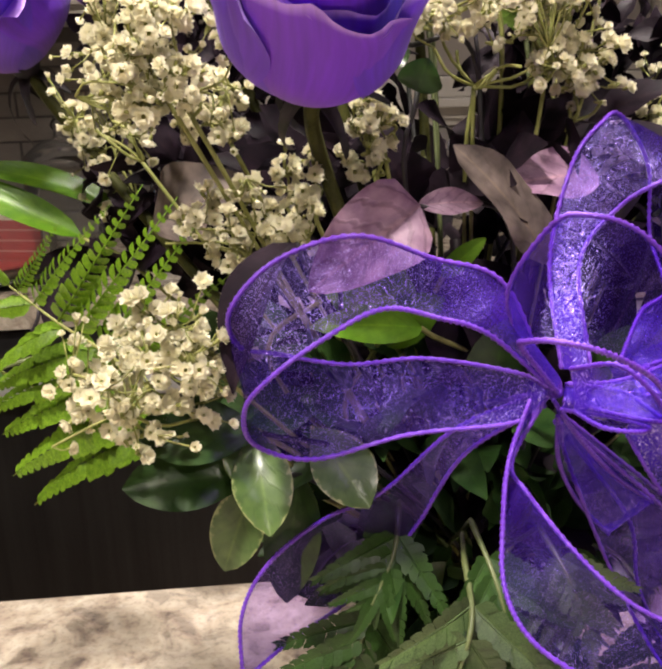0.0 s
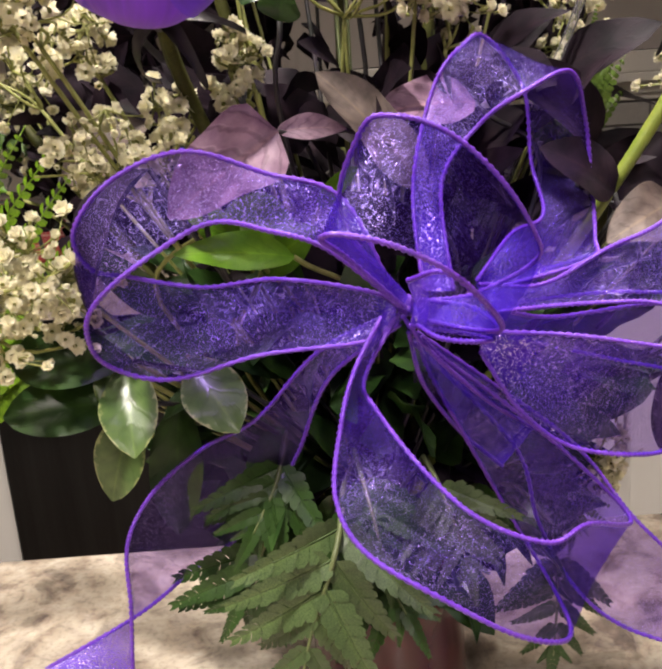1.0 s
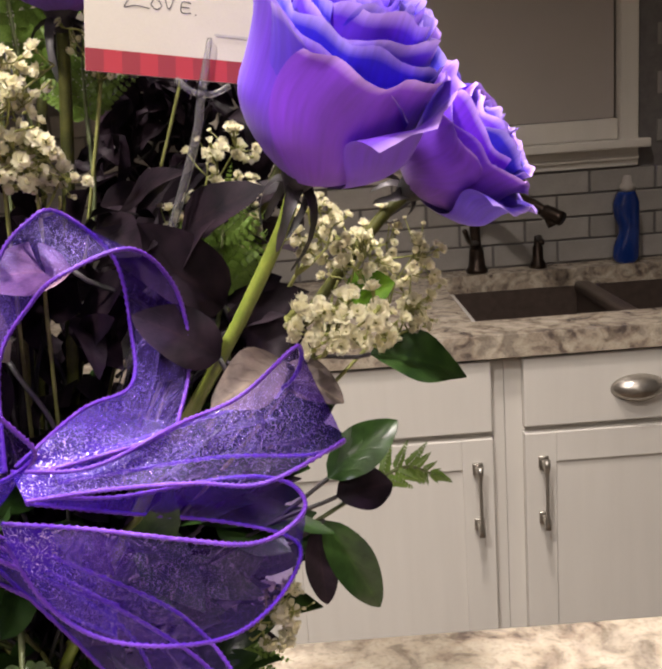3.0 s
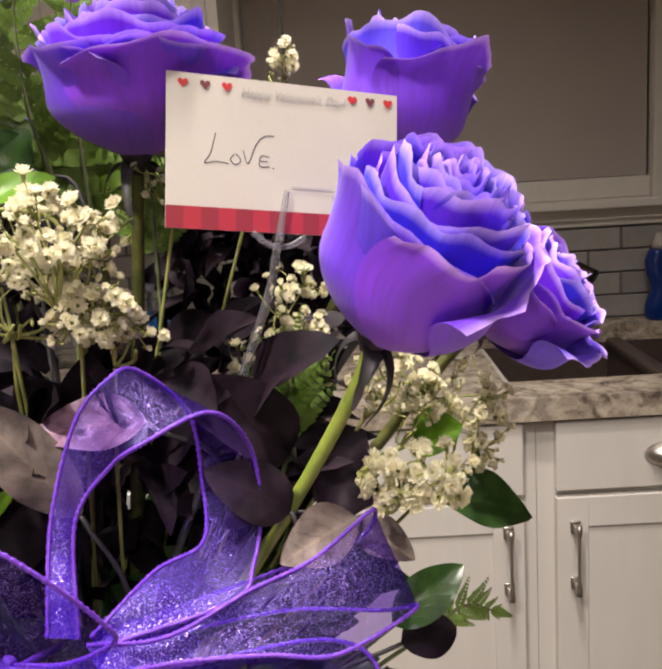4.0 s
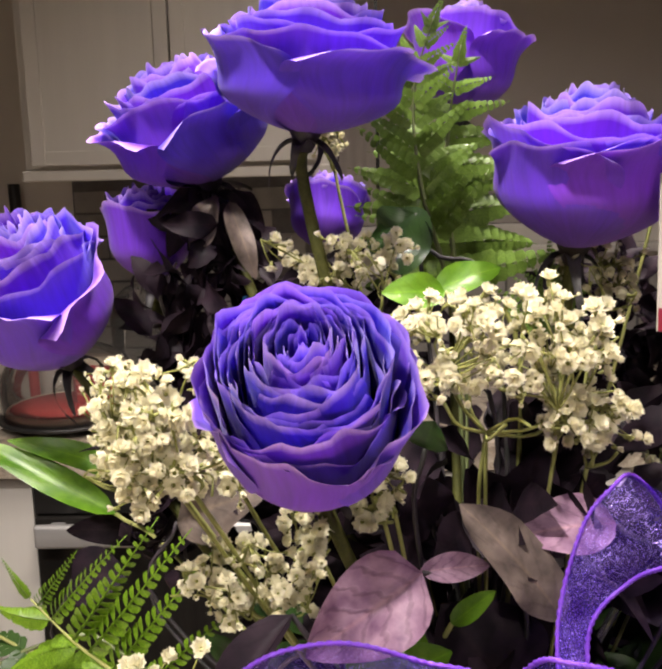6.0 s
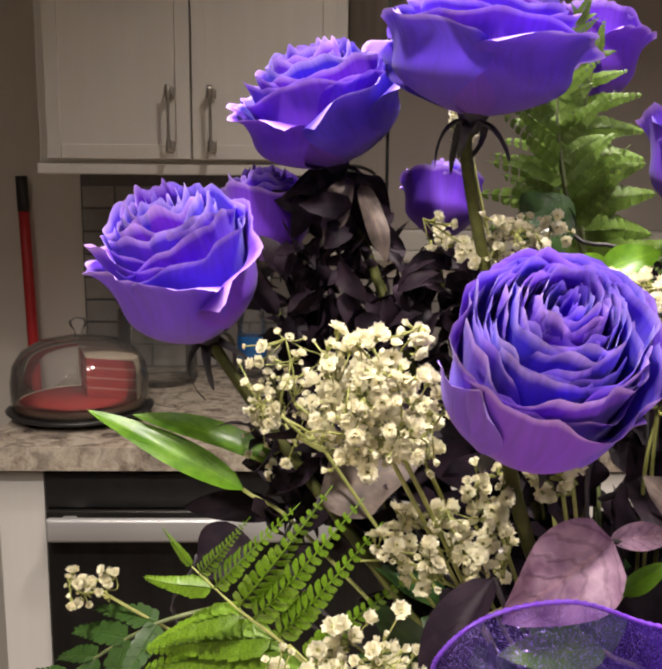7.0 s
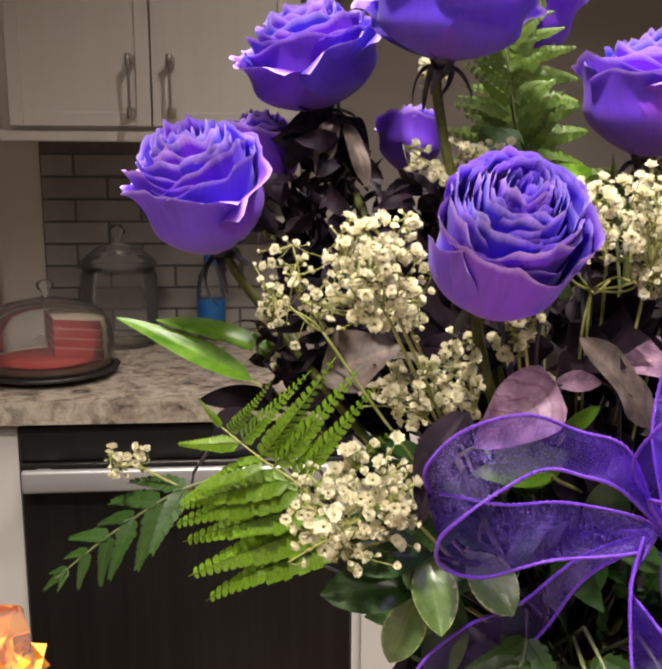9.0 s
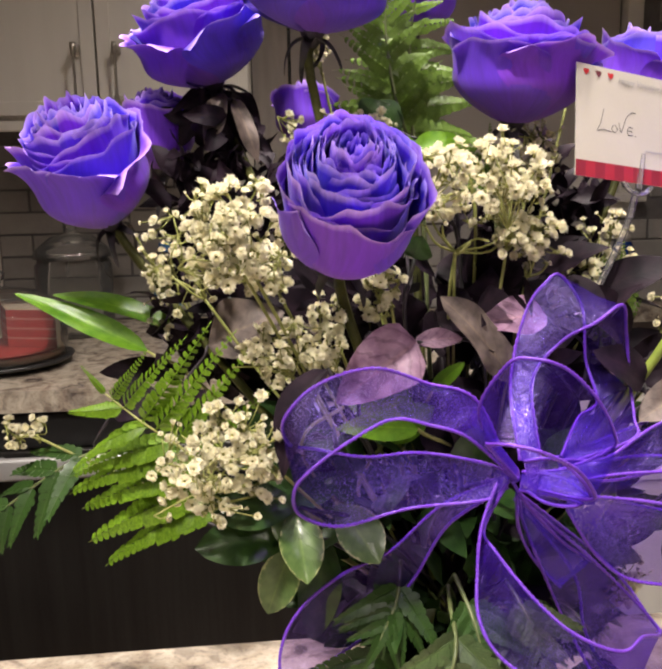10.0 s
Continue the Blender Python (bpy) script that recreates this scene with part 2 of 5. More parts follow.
PETAL = petal_material("petal", (0.11, 0.022, 0.45), (0.08, 0.006, 0.64), (0.54, 0.36, 0.95), 0.12)
PETAL_OUT = petal_material("petal_outer", (0.17, 0.07, 0.42), (0.125, 0.032, 0.64), (0.5, 0.32, 0.86), 0.1)
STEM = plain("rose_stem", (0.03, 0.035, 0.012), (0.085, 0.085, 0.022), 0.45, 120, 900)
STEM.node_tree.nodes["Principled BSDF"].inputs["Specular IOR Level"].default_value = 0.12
# lighter copy of the rose stem, with the light put into its green
STEM_LIT = plain("lit_stem", (0.12, 0.17, 0.02), (0.22, 0.26, 0.04), 0.45, 120, 900)
SEPAL = leaf_material("sepal", (0.016, 0.018, 0.014), (0.05, 0.04, 0.05), rough=0.5, glow=0.05)
TWIG = plain("twig", (0.16, 0.18, 0.04), (0.3, 0.3, 0.09), 0.6, 150, 900)
FLORET = plain("floret", (0.68, 0.64, 0.46), (0.84, 0.81, 0.66), 0.75, 1.2, 5, bumps=0.1, depth=0.1, jitter=0.1)
see_through(FLORET, 0.42, (0.86, 0.83, 0.62))
FERN_STALK = plain("fern_stalk", (0.06, 0.08, 0.025), (0.12, 0.14, 0.05), 0.5, 150, 900)
FERN_LEATHER = leaf_material("fern_leather", (0.03, 0.056, 0.016), (0.085, 0.125, 0.045), rough=0.42, glow=0.1, veiny=1.6)
FERN = leaf_material("fern_bright", (0.075, 0.155, 0.008), (0.17, 0.29, 0.018), rough=0.36, glow=0.28)
# fern green darkened, so that fronds in shade carry it in their colour
FERN_SHADED = leaf_material("fern_shaded", (0.014, 0.036, 0.006), (0.035, 0.075, 0.016), rough=0.38, glow=0.1, spec=0.35)
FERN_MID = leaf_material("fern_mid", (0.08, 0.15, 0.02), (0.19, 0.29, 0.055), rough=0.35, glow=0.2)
GREEN = leaf_material("leaf_green", (0.065, 0.17, 0.008), (0.15, 0.3, 0.02), rough=0.35, glow=0.25)
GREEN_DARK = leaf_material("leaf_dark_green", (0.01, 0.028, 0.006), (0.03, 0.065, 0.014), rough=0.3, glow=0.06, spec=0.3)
VARIEGATED = leaf_material("leaf_variegated", (0.045, 0.09, 0.022), (0.11, 0.17, 0.05), rim=(0.25, 0.28, 0.11), rough=0.28, glow=0.12)
PALE = leaf_material("leaf_pale", (0.12, 0.17, 0.06), (0.22, 0.28, 0.12), rough=0.35, glow=0.2)
PLUM = leaf_material("leaf_plum", (0.16, 0.07, 0.15), (0.48, 0.3, 0.4), rough=0.55, glow=0.15, veiny=3.0)
TAUPE = leaf_material("leaf_taupe", (0.05, 0.038, 0.033), (0.17, 0.13, 0.11), rough=0.6, glow=0.12, veiny=1.6)
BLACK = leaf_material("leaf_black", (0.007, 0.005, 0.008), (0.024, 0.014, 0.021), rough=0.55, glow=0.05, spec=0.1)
ORGANZA = organza_material()
CORD = plain("ribbon_cord", (0.075, 0.014, 0.3), (0.17, 0.045, 0.5), 0.35, 400, 2500, bumps=0.5, metal=0.1)
CARD = plain("card_paper", (0.43, 0.395, 0.335), (0.475, 0.44, 0.38), 0.55, 30, 1200, bumps=0.05)
CHECK = cloth_check_material()
HEART = plain("heart_red", (0.36, 0.015, 0.02), (0.46, 0.025, 0.03), 0.5)
HEART_DARK = plain("heart_dark", (0.1, 0.02, 0.03), (0.14, 0.03, 0.04), 0.5)
INK = plain("ink", (0.02, 0.02, 0.03), (0.05, 0.05, 0.06), 0.5)
INK_GREY = plain("ink_grey", (0.3, 0.29, 0.28), (0.4, 0.38, 0.36), 0.6)
CLEAR = glass_material("clear_plastic", (0.95, 0.94, 0.96), 0.1, 0.07)
VASE_GLASS = plain("vase_glass", (0.04, 0.004, 0.006), (0.055, 0.006, 0.009), 0.2, 20, 200, bumps=0.02)
GLASS = glass_material("cloche_glass", (0.95, 0.95, 0.94), 0.03, 0.05)
GRANITE = granite_material()
PAINT = plain("cabinet_paint", (0.64, 0.61, 0.56), (0.685, 0.655, 0.605), 0.4, 8, 400, stretch=(6, 6, 0.5), bumps=0.08)
WALL = plain("wall_paint", (0.6, 0.55, 0.48), (0.66, 0.61, 0.54), 0.7, 5, 500)
SHADE = plain("shade_fabric", (0.38, 0.345, 0.32), (0.43, 0.395, 0.365), 0.8, 4, 900, bumps=0.2)
TILE = plain("tile", (0.27, 0.255, 0.24), (0.35, 0.33, 0.31), 0.25, 25, 300, bumps=0.03, jitter=0.12)
GROUT = plain("grout", (0.12, 0.11, 0.11), (0.17, 0.16, 0.155), 0.9, 60, 600, bumps=0.4)
STEEL = plain("steel", (0.6, 0.59, 0.58), (0.72, 0.71, 0.7), 0.4, 8, 500, metal=0.6, stretch=(0.3, 8, 8))
BLACK_STEEL = plain("black_steel", (0.035, 0.032, 0.03), (0.06, 0.056, 0.052), 0.3, 6, 400, metal=0.75, stretch=(8, 8, 0.4))
BLACK_PLASTIC = plain("black_plastic", (0.012, 0.012, 0.012), (0.025, 0.024, 0.024), 0.35)
BRONZE = plain("dark_bronze", (0.03, 0.022, 0.018), (0.07, 0.05, 0.04), 0.3, 60, 500, metal=0.8)
SINK_MAT = plain("sink_composite", (0.05, 0.036, 0.03), (0.09, 0.066, 0.055), 0.35, 60, 700)
NICKEL = plain("aged_nickel", (0.4, 0.37, 0.33), (0.56, 0.53, 0.48), 0.3, 80, 500, metal=0.9)
BLUE_SOAP = plain("blue_soap", (0.005, 0.02, 0.13), (0.01, 0.04, 0.22), 0.12, 30, 300, bumps=0.02, coat=0.5)
BLUE_LABEL = plain("blue_label", (0.01, 0.09, 0.3), (0.02, 0.15, 0.4), 0.4)
RED_PAINT = plain("red_paint", (0.4, 0.015, 0.02), (0.5, 0.03, 0.03), 0.4)
CAKE_RED = plain("cake_crumb", (0.3, 0.012, 0.014), (0.52, 0.04, 0.035), 0.85, 90, 500, bumps=0.8, depth=0.003)
CREAM = plain("cake_cream", (0.7, 0.58, 0.42), (0.82, 0.72, 0.56), 0.6, 60, 400, bumps=0.3)
CAKE_FILL = plain("cake_filling", (0.5, 0.16, 0.13), (0.62, 0.27, 0.21), 0.7, 60, 400, bumps=0.3)
ORANGE = plain("orange_crisps", (0.75, 0.24, 0.01), (0.9, 0.42, 0.03), 0.55, 120, 700, bumps=0.6, jitter=0.2)
FLOOR_MAT = plain("floor_wood", (0.12, 0.075, 0.045), (0.2, 0.13, 0.08), 0.4, 6, 300, stretch=(1, 8, 1))
CEIL_MAT = plain("ceiling_paint", (0.72, 0.7, 0.66), (0.78, 0.76, 0.72), 0.8)
# glowing face of the added ceiling lamps
LAMP_FACE = bpy.data.materials.new("lamp_face")
LAMP_FACE.use_nodes = True
LAMP_FACE.node_tree.nodes["Principled BSDF"].inputs["Emission Color"].default_value = (1, 0.88, 0.72, 1)
LAMP_FACE.node_tree.nodes["Principled BSDF"].inputs["Emission Strength"].default_value = 6

# ---- building helpers ----


def thing(name, at, label="", category="", group="", kind=""):
    """An Empty at the foot of a thing, which carries its parts."""
    ob = new(name)
    ob.location = at
    ob.empty_display_size = 0.02
    return tagged(ob, label, category, group, kind)


def hang(ob, parent):
    ob.parent = parent
    home = Matrix.Translation(parent.location) if parent.parent is None and parent.type == "EMPTY" else Matrix.Identity(4)
    ob.matrix_parent_inverse = home.inverted()
    return ob


def part(name, bm, material, parent=None, label="", m=None, smooth=True):
    """Link a bmesh as one mesh object under a thing or a part."""
    data = bpy.data.meshes.new(name)
    bm.to_mesh(data)
    bm.free()
    data.materials.append(material)
    if smooth and material is not PAINT:
        data.shade_smooth()
    return place(name, data, parent, label, m)


def place(name, data, parent=None, label="", m=None):
    ob = new(name, data)
    if m is not None:
        ob.matrix_basis = m
    if parent is not None:
        hang(ob, parent)
    return tagged(ob, label)


def box(bm, lo, hi, bevel=0.0, seg=2):
    """Add a box between two corners, with rounded edges."""
    made = bmesh.ops.create_cube(bm, size=1.0)["verts"]
    mid = [(a + b) / 2 for a, b in zip(lo, hi)]
    for v in made:
        v.co = Vector([mid[i] + v.co[i] * (hi[i] - lo[i]) for i in range(3)])
    if bevel:
        edges = list({e for v in made for e in v.link_edges})
        bmesh.ops.bevel(bm, geom=edges, offset=bevel, segments=seg, affect="EDGES", profile=0.5)
    return bm


def boxes(*specs, bevel=0.0):
    bm = bmesh.new()
    for lo, hi in specs:
        box(bm, lo, hi, bevel)
    return bm


def lathe(bm, profile, at=(0, 0, 0), n=32):
    """Turn a profile of (radius, height) round the z axis."""
    rings = []
    for r, z in profile:
        rings.append([bm.verts.new((at[0] + r * math.cos(2 * math.pi * i / n), at[1] + r * math.sin(2 * math.pi * i / n), at[2] + z)) for i in range(n)])
    for a, b in zip(rings, rings[1:]):
        for i in range(n):
            bm.faces.new((a[i], a[(i + 1) % n], b[(i + 1) % n], b[i]))
    if profile[0][0] > 1e-5:
        bm.faces.new(rings[0][::-1])
    if profile[-1][0] > 1e-5:
        bm.faces.new(rings[-1])
    return bm


def spline(points, n):
    """A smooth line through the points, in n steps."""
    pts = [Vector(p) for p in points]
    pts = [2 * pts[0] - pts[1]] + pts + [2 * pts[-1] - pts[-2]]
    out, spans = [], len(pts) - 3
    for i in range(n + 1):
        s = min(i / n * spans, spans - 1e-6)
        k, f = int(s), s - int(s)
        a, b, c, d = pts[k:k + 4]
        out.append(0.5 * (2 * b + (c - a) * f + (2 * a - 5 * b + 4 * c - d) * f * f + (3 * b - a - 3 * c + d) * f ** 3))
    return out


def tube(bm, line, radii, n=7, beads=0.0):
    """Sweep a round section along a line; beads twists a cord into it."""
    if not isinstance(radii, (list, tuple)):
        radii = [radii] * len(line)
    rings, up = [], Vector((0.31, 0.2, 0.93))
    for i, p in enumerate(line):
        d = (line[min(i + 1, len(line) - 1)] - line[max(i - 1, 0)])
        d = d.normalized() if d.length > 1e-9 else Vector((0, 0, 1))
        x = d.cross(up)
        x = x.normalized() if x.length > 1e-3 else d.orthogonal().normalized()
        y = d.cross(x)
        r = radii[i]
        ring = []
        for k in range(n):
            a = 2 * math.pi * k / n
            rr = r * (1 + beads * math.sin(2 * a + i * 1.9))
            ring.append(bm.verts.new(p + rr * (math.cos(a) * x + math.sin(a) * y)))
        rings.append(ring)
    for a, b in zip(rings, rings[1:]):
        for k in range(n):
            bm.faces.new((a[k], a[(k + 1) % n], b[(k + 1) % n], b[k]))
    bm.faces.new(rings[0][::-1])
    bm.faces.new(rings[-1])
    return bm


def sheet(bm, grid):
    """A surface over rows of points, with UVs from 0 to 1 both ways."""
    uv = bm.loops.layers.uv.verify()
    rows, cols = len(grid), len(grid[0])
    vs = [[bm.verts.new(p) for p in row] for row in grid]
    for i in range(rows - 1):
        for j in range(cols - 1):
            f = bm.faces.new((vs[i][j], vs[i][j + 1], vs[i + 1][j + 1], vs[i + 1][j]))
            for lp, (a, b) in zip(f.loops, ((i, j), (i, j + 1), (i + 1, j + 1), (i + 1, j))):
                lp[uv].uv = (b / (cols - 1), a / (rows - 1))
    return bm


def frame_to(base, tip, face):
    """A pose at base whose y axis runs to tip and whose z axis turns to face."""
    y = (Vector(tip) - Vector(base)).normalized()
    x = y.cross(Vector(face)).normalized()
    z = x.cross(y)
    m = Matrix((x, y, z)).transposed().to_4x4()
    m.translation = Vector(base)
    return m


# ---- room ----
YF, YU, YW = 1.50, 1.82, 2.13          # fronts of the lower and upper cabinets, back wall
TOP = 0.915

tagged(part("floor", boxes(((-3.2, -3.0, -0.05), (3.2, 2.3, 0.0))), FLOOR_MAT), "brown wooden kitchen floor", "floor", kind="structure")
tagged(part("ceiling", boxes(((-3.2, -3.0, 2.6), (3.2, 2.3, 2.7))), CEIL_MAT), "plain white kitchen ceiling", "ceiling", kind="structure")
tagged(part("wall_west", boxes(((-3.3, -3.0, 0), (-3.2, 2.3, 2.6))), WALL), "plain cream painted wall", "wall", kind="structure")
tagged(part("wall_east", boxes(((3.2, -3.0, 0), (3.3, 2.3, 2.6))), WALL), "plain cream painted wall", "wall", kind="structure")
tagged(part("wall_south", boxes(((-3.3, -3.1, 0), (3.3, -3.0, 2.6))), WALL), "plain cream painted wall", "wall", kind="structure")
WX0, WXM, WX1, WZ0 = 0.040, 0.146, 0.990, 1.195          # window opening and the gap between its shades
wall = part("wall_north", boxes(
    ((-3.2, YW, 0), (WX0, YW + 0.14, 2.6)), ((WX1, YW, 0), (3.2, YW + 0.14, 2.6)),
    ((WX0, YW, 0), (WX1, YW + 0.14, WZ0)), ((WX0, YW, 2.2), (WX1, YW + 0.14, 2.6))), WALL, smooth=False)
tagged(wall, "cream painted wall behind the kitchen counter with grey tiles", "wall", kind="structure")
part("grout_bed", boxes(((-0.566, YW - 0.006, TOP), (WX0 - 0.03, YW, 1.55)), ((WX0 - 0.03, YW - 0.006, TOP), (WX1 + 0.03, YW, WZ0 - 0.02)),
                        ((WX1 + 0.03, YW - 0.006, TOP), (1.75, YW, 2.0))), GROUT, wall, "dark grout between the tiles", smooth=False)
# made-up fittings for the lights, all out of view
for x, y in ((-0.38, -0.3), (0.25, 0.42), (0.75, -0.35), (-0.9, -0.9), (0.6, -1.9), (0.35, 0.85), (-0.75, 0.6)):
    lamp = thing("unseen_lamp", (x, y, 2.6), "unseen round ceiling lamp, added to house a light", "lamp", "recessed lamps")
    bm = lathe(bmesh.new(), [(0.075, 0.0), (0.1, 0.0), (0.1, -0.012), (0.078, -0.014), (0.075, 0.0)], (x, y, 2.6))
    part("ring", bm, CEIL_MAT, lamp)
    part("lamp_disc", lathe(bmesh.new(), [(0.072, -0.004), (0.072, -0.001)], (x, y, 2.6)), LAMP_FACE, lamp)

# window over the sink, behind two lowered fabric shades
window = thing("window_1", (WX0, YW, WZ0), "white-cased window over the sink with lowered taupe shades", "window", kind="structure")
cas = 0.03
for name, lo, hi in (
        ("casing", (WX0 - cas, YW - 0.018, WZ0 - 0.01), (WX0 + 0.012, YW + 0.02, 2.25)),
        ("casing", (WX1 - 0.012, YW - 0.018, WZ0 - 0.01), (WX1 + cas, YW + 0.02, 2.25)),
        ("casing", (WX0 - cas, YW - 0.019, 2.2), (WX1 + cas, YW + 0.02, 2.29)),
        ("window_sill", (WX0 - cas - 0.02, YW - 0.045, WZ0 - 0.018), (WX1 + cas + 0.02, YW + 0.03, WZ0 + 0.002)),
        ("apron", (WX0 - cas, YW - 0.016, WZ0 - 0.06), (WX1 + cas, YW, WZ0 - 0.018)),
        ("apron_bead", (WX0 - cas, YW - 0.024, WZ0 - 0.045), (WX1 + cas, YW - 0.004, WZ0 - 0.036))):
    part(name, box(bmesh.new(), lo, hi, 0.003), PAINT, window)
part("bottom_rail", box(bmesh.new(), (WX0 + 0.012, YW + 0.0, WZ0 + 0.002), (WX1 - 0.012, YW + 0.03, WZ0 + 0.05), 0.004), PAINT, window)
part("glass_pane", boxes(((WX0, YW + 0.09, WZ0), (WX1, YW + 0.095, 2.2))), GLASS, window)
for a, b in ((WX0 + 0.016, WXM - 0.004), (WXM + 0.004, WX1 - 0.016)):
    bm = sheet(bmesh.new(), [[(a + (b - a) * j / 24, YW + 0.02 + 0.0015 * math.sin(j * 0.9 + i * 0.4), WZ0 + 0.052 + (2.14 - WZ0) * i / 10) for j in range(25)] for i in range(11)])
    part("fabric_shade", bm, SHADE, window, "taupe fabric roller shade, lowered")

# ---- back run of cabinets ----


def framed_door(lo, hi, y, rail=0.055):
    """A recessed-panel door front in the plane y, facing the room."""
    (x0, z0), (x1, z1) = lo, hi
    bm = bmesh.new()
    t = 0.02
    box(bm, (x0, y - t, z0), (x0 + rail, y, z1), 0.0015)
    box(bm, (x1 - rail, y - t, z0), (x1, y, z1), 0.0015)
    box(bm, (x0 + rail, y - t, z1 - rail), (x1 - rail, y, z1), 0.0015)
    box(bm, (x0 + rail, y - t, z0), (x1 - rail, y, z0 + rail), 0.0015)
    box(bm, (x0 + rail - 0.002, y - 0.0155, z0 + rail - 0.002), (x1 - rail + 0.002, y - 0.002, z1 - rail + 0.002))
    return bm


def bar_pull(x, z, y, length, parent):
    """An upright bar pull with two square plates."""
    bm = bmesh.new()
    for zz in (z - length / 2, z + length / 2):
        box(bm, (x - 0.009, y - 0.006, zz - 0.011), (x + 0.009, y, zz + 0.011), 0.002)
        box(bm, (x - 0.005, y - 0.028, zz - 0.005), (x + 0.005, y - 0.004, zz + 0.005), 0.001)
    tube(bm, [Vector((x, y - 0.028, z - length / 2 - 0.012 + (length + 0.024) * i / 10)) for i in range(11)],
         [0.003 + 0.003 * (abs(i - 5) > 3) for i in range(11)], 8)
    return part("handle", bm, NICKEL, parent, "aged nickel bar pull")


def upper_cabinet(x0, xm, x1, z0, z1, label):
    cab = thing("wall_cabinet", ((x0 + x1) / 2, YW, z0), label, "cabinet", "wall cabinets")
    part("body", boxes(((x0, YU, z0), (x1, YW - 0.001, z1)), bevel=0.002), PAINT, cab)
    part("light_rail", box(bmesh.new(), (x0 - 0.004, YU - 0.012, z0 - 0.006), (x1 + 0.004, YU + 0.02, z0 + 0.016), 0.003), PAINT, cab)
    for a, b, hx in ((x0 + 0.02, xm - 0.002, xm - 0.04), (xm + 0.002, x1 - 0.02, xm + 0.04)):
        door = part("door", framed_door((a, z0 + 0.024), (b, z1 - 0.02), YU - 0.001, 0.028), PAINT, cab)
        bar_pull(hx, z0 + 0.1, YU - 0.021, 0.1, door)
    return cab


upper_cabinet(-0.563, -0.262, 0.04, 1.374, 2.2, "cream painted wall cabinet with two doors and bar pulls")


def base_unit(x0, x1, label, parts):
    """A base cabinet: body, toe board and fronts given as (kind, x0, z0, x1, z1, pull x or None)."""
    cab = thing("base_cabinet", ((x0 + x1) / 2, YW, 0.0), label, "cabinet", "base cabinets")
    top = 0.68 if "sink" in label else 0.874
    part("body", boxes(((x0, YF, 0.1), (x1, YF + 0.02, 0.874)), ((x0, YF + 0.021, 0.1), (x1, YW - 0.001, top))), PAINT, cab, smooth=False)
    part("toe_board", boxes(((x0, YF + 0.06, 0.0), (x1, YF + 0.075, 0.1))), BLACK_PLASTIC, cab, smooth=False)
    for kind, a, z0, b, z1, px in parts:
        if kind == "drawer":
            d = part("drawer_front", box(bmesh.new(), (a, YF - 0.02, z0), (b, YF - 0.001, z1), 0.002), PAINT, cab)
            if px is not None:
                bm = lathe(bmesh.new(), [(0.0, 0.03), (0.016, 0.028), (0.03, 0.02), (0.038, 0.006), (0.041, 0.0)], n=24)
                bmesh.ops.scale(bm, vec=(1.18, 0.6, 0.85), verts=bm.verts)
                bmesh.ops.rotate(bm, cent=(0, 0, 0), matrix=Matrix.Rotation(radians(90), 3, "X"), verts=bm.verts)
                bmesh.ops.translate(bm, vec=(px, YF - 0.02, (z0 + z1) / 2 - 0.004), verts=bm.verts)
                part("cup_pull", bm, NICKEL, d, "aged nickel cup pull")
        else:
            d = part("door", framed_door((a, z0), (b, z1), YF - 0.001), PAINT, cab)
            bar_pull(px, z1 - 0.105, YF - 0.021, 0.105, d)
    return cab


base_unit(-0.565, -0.486, "narrow cream end panel beside the dishwasher", [])
base_unit(0.119, 0.566, "cream painted base cabinet with a drawer over a framed door",
          [("drawer", 0.135, 0.74, 0.541, 0.868, None), ("door", 0.135, 0.12, 0.541, 0.728, 0.512)])
base_unit(0.567, 1.3, "cream painted sink cabinet with a false drawer front and framed doors",
          [("drawer", 0.597, 0.744, 1.0, 0.868, 0.795), ("door", 0.597, 0.12, 0.94, 0.732, 0.628), ("door", 0.944, 0.12, 1.285, 0.732, 1.25)])

dish = thing("dishwasher", (-0.18, 1.8, 0.0), "black steel dishwasher with a bright bar handle", "dishwasher")
part("tub", boxes(((-0.484, YF + 0.02, 0.1), (0.117, YW - 0.02, 0.87))), BLACK_PLASTIC, dish, smooth=False)
part("kick_plate", boxes(((-0.484, YF + 0.05, 0.0), (0.117, YF + 0.065, 0.1))), BLACK_PLASTIC, dish, smooth=False)
part("control_panel", box(bmesh.new(), (-0.482, YF - 0.008, 0.8), (0.115, YF + 0.02, 0.866), 0.004), BLACK_PLASTIC, dish)
part("door_panel", box(bmesh.new(), (-0.482, YF - 0.012, 0.105), (0.115, YF + 0.02, 0.798), 0.005), BLACK_STEEL, dish, "brushed black steel door panel")
bm = box(bmesh.new(), (-0.472, YF - 0.05, 0.754), (0.105, YF - 0.035, 0.796), 0.006, 3)
for hx in (-0.44, 0.075):
    box(bm, (hx - 0.012, YF - 0.04, 0.762), (hx + 0.012, YF - 0.01, 0.788), 0.002)
part("handle", bm, STEEL, dish, "brushed steel bar handle")

counter = thing("countertop", (0.35, 1.8, TOP - 0.04), "speckled beige granite worktop along the back wall", "countertop")
SX0, SX1, SXM, SY0, SY1 = 0.53, 1.23, 0.865, 1.585, 2.045
for lo, hi in (((-0.585, YF - 0.03, TOP - 0.04), (SX0, YW - 0.007, TOP)), ((SX1, YF - 0.03, TOP - 0.04), (1.75, YW - 0.007, TOP)),
               ((SX0, YF - 0.03, TOP - 0.04), (SX1, SY0, TOP)), ((SX0, SY1, TOP - 0.04), (SX1, YW - 0.007, TOP))):
    part("slab", boxes((lo, hi)), GRANITE, counter, smooth=False)
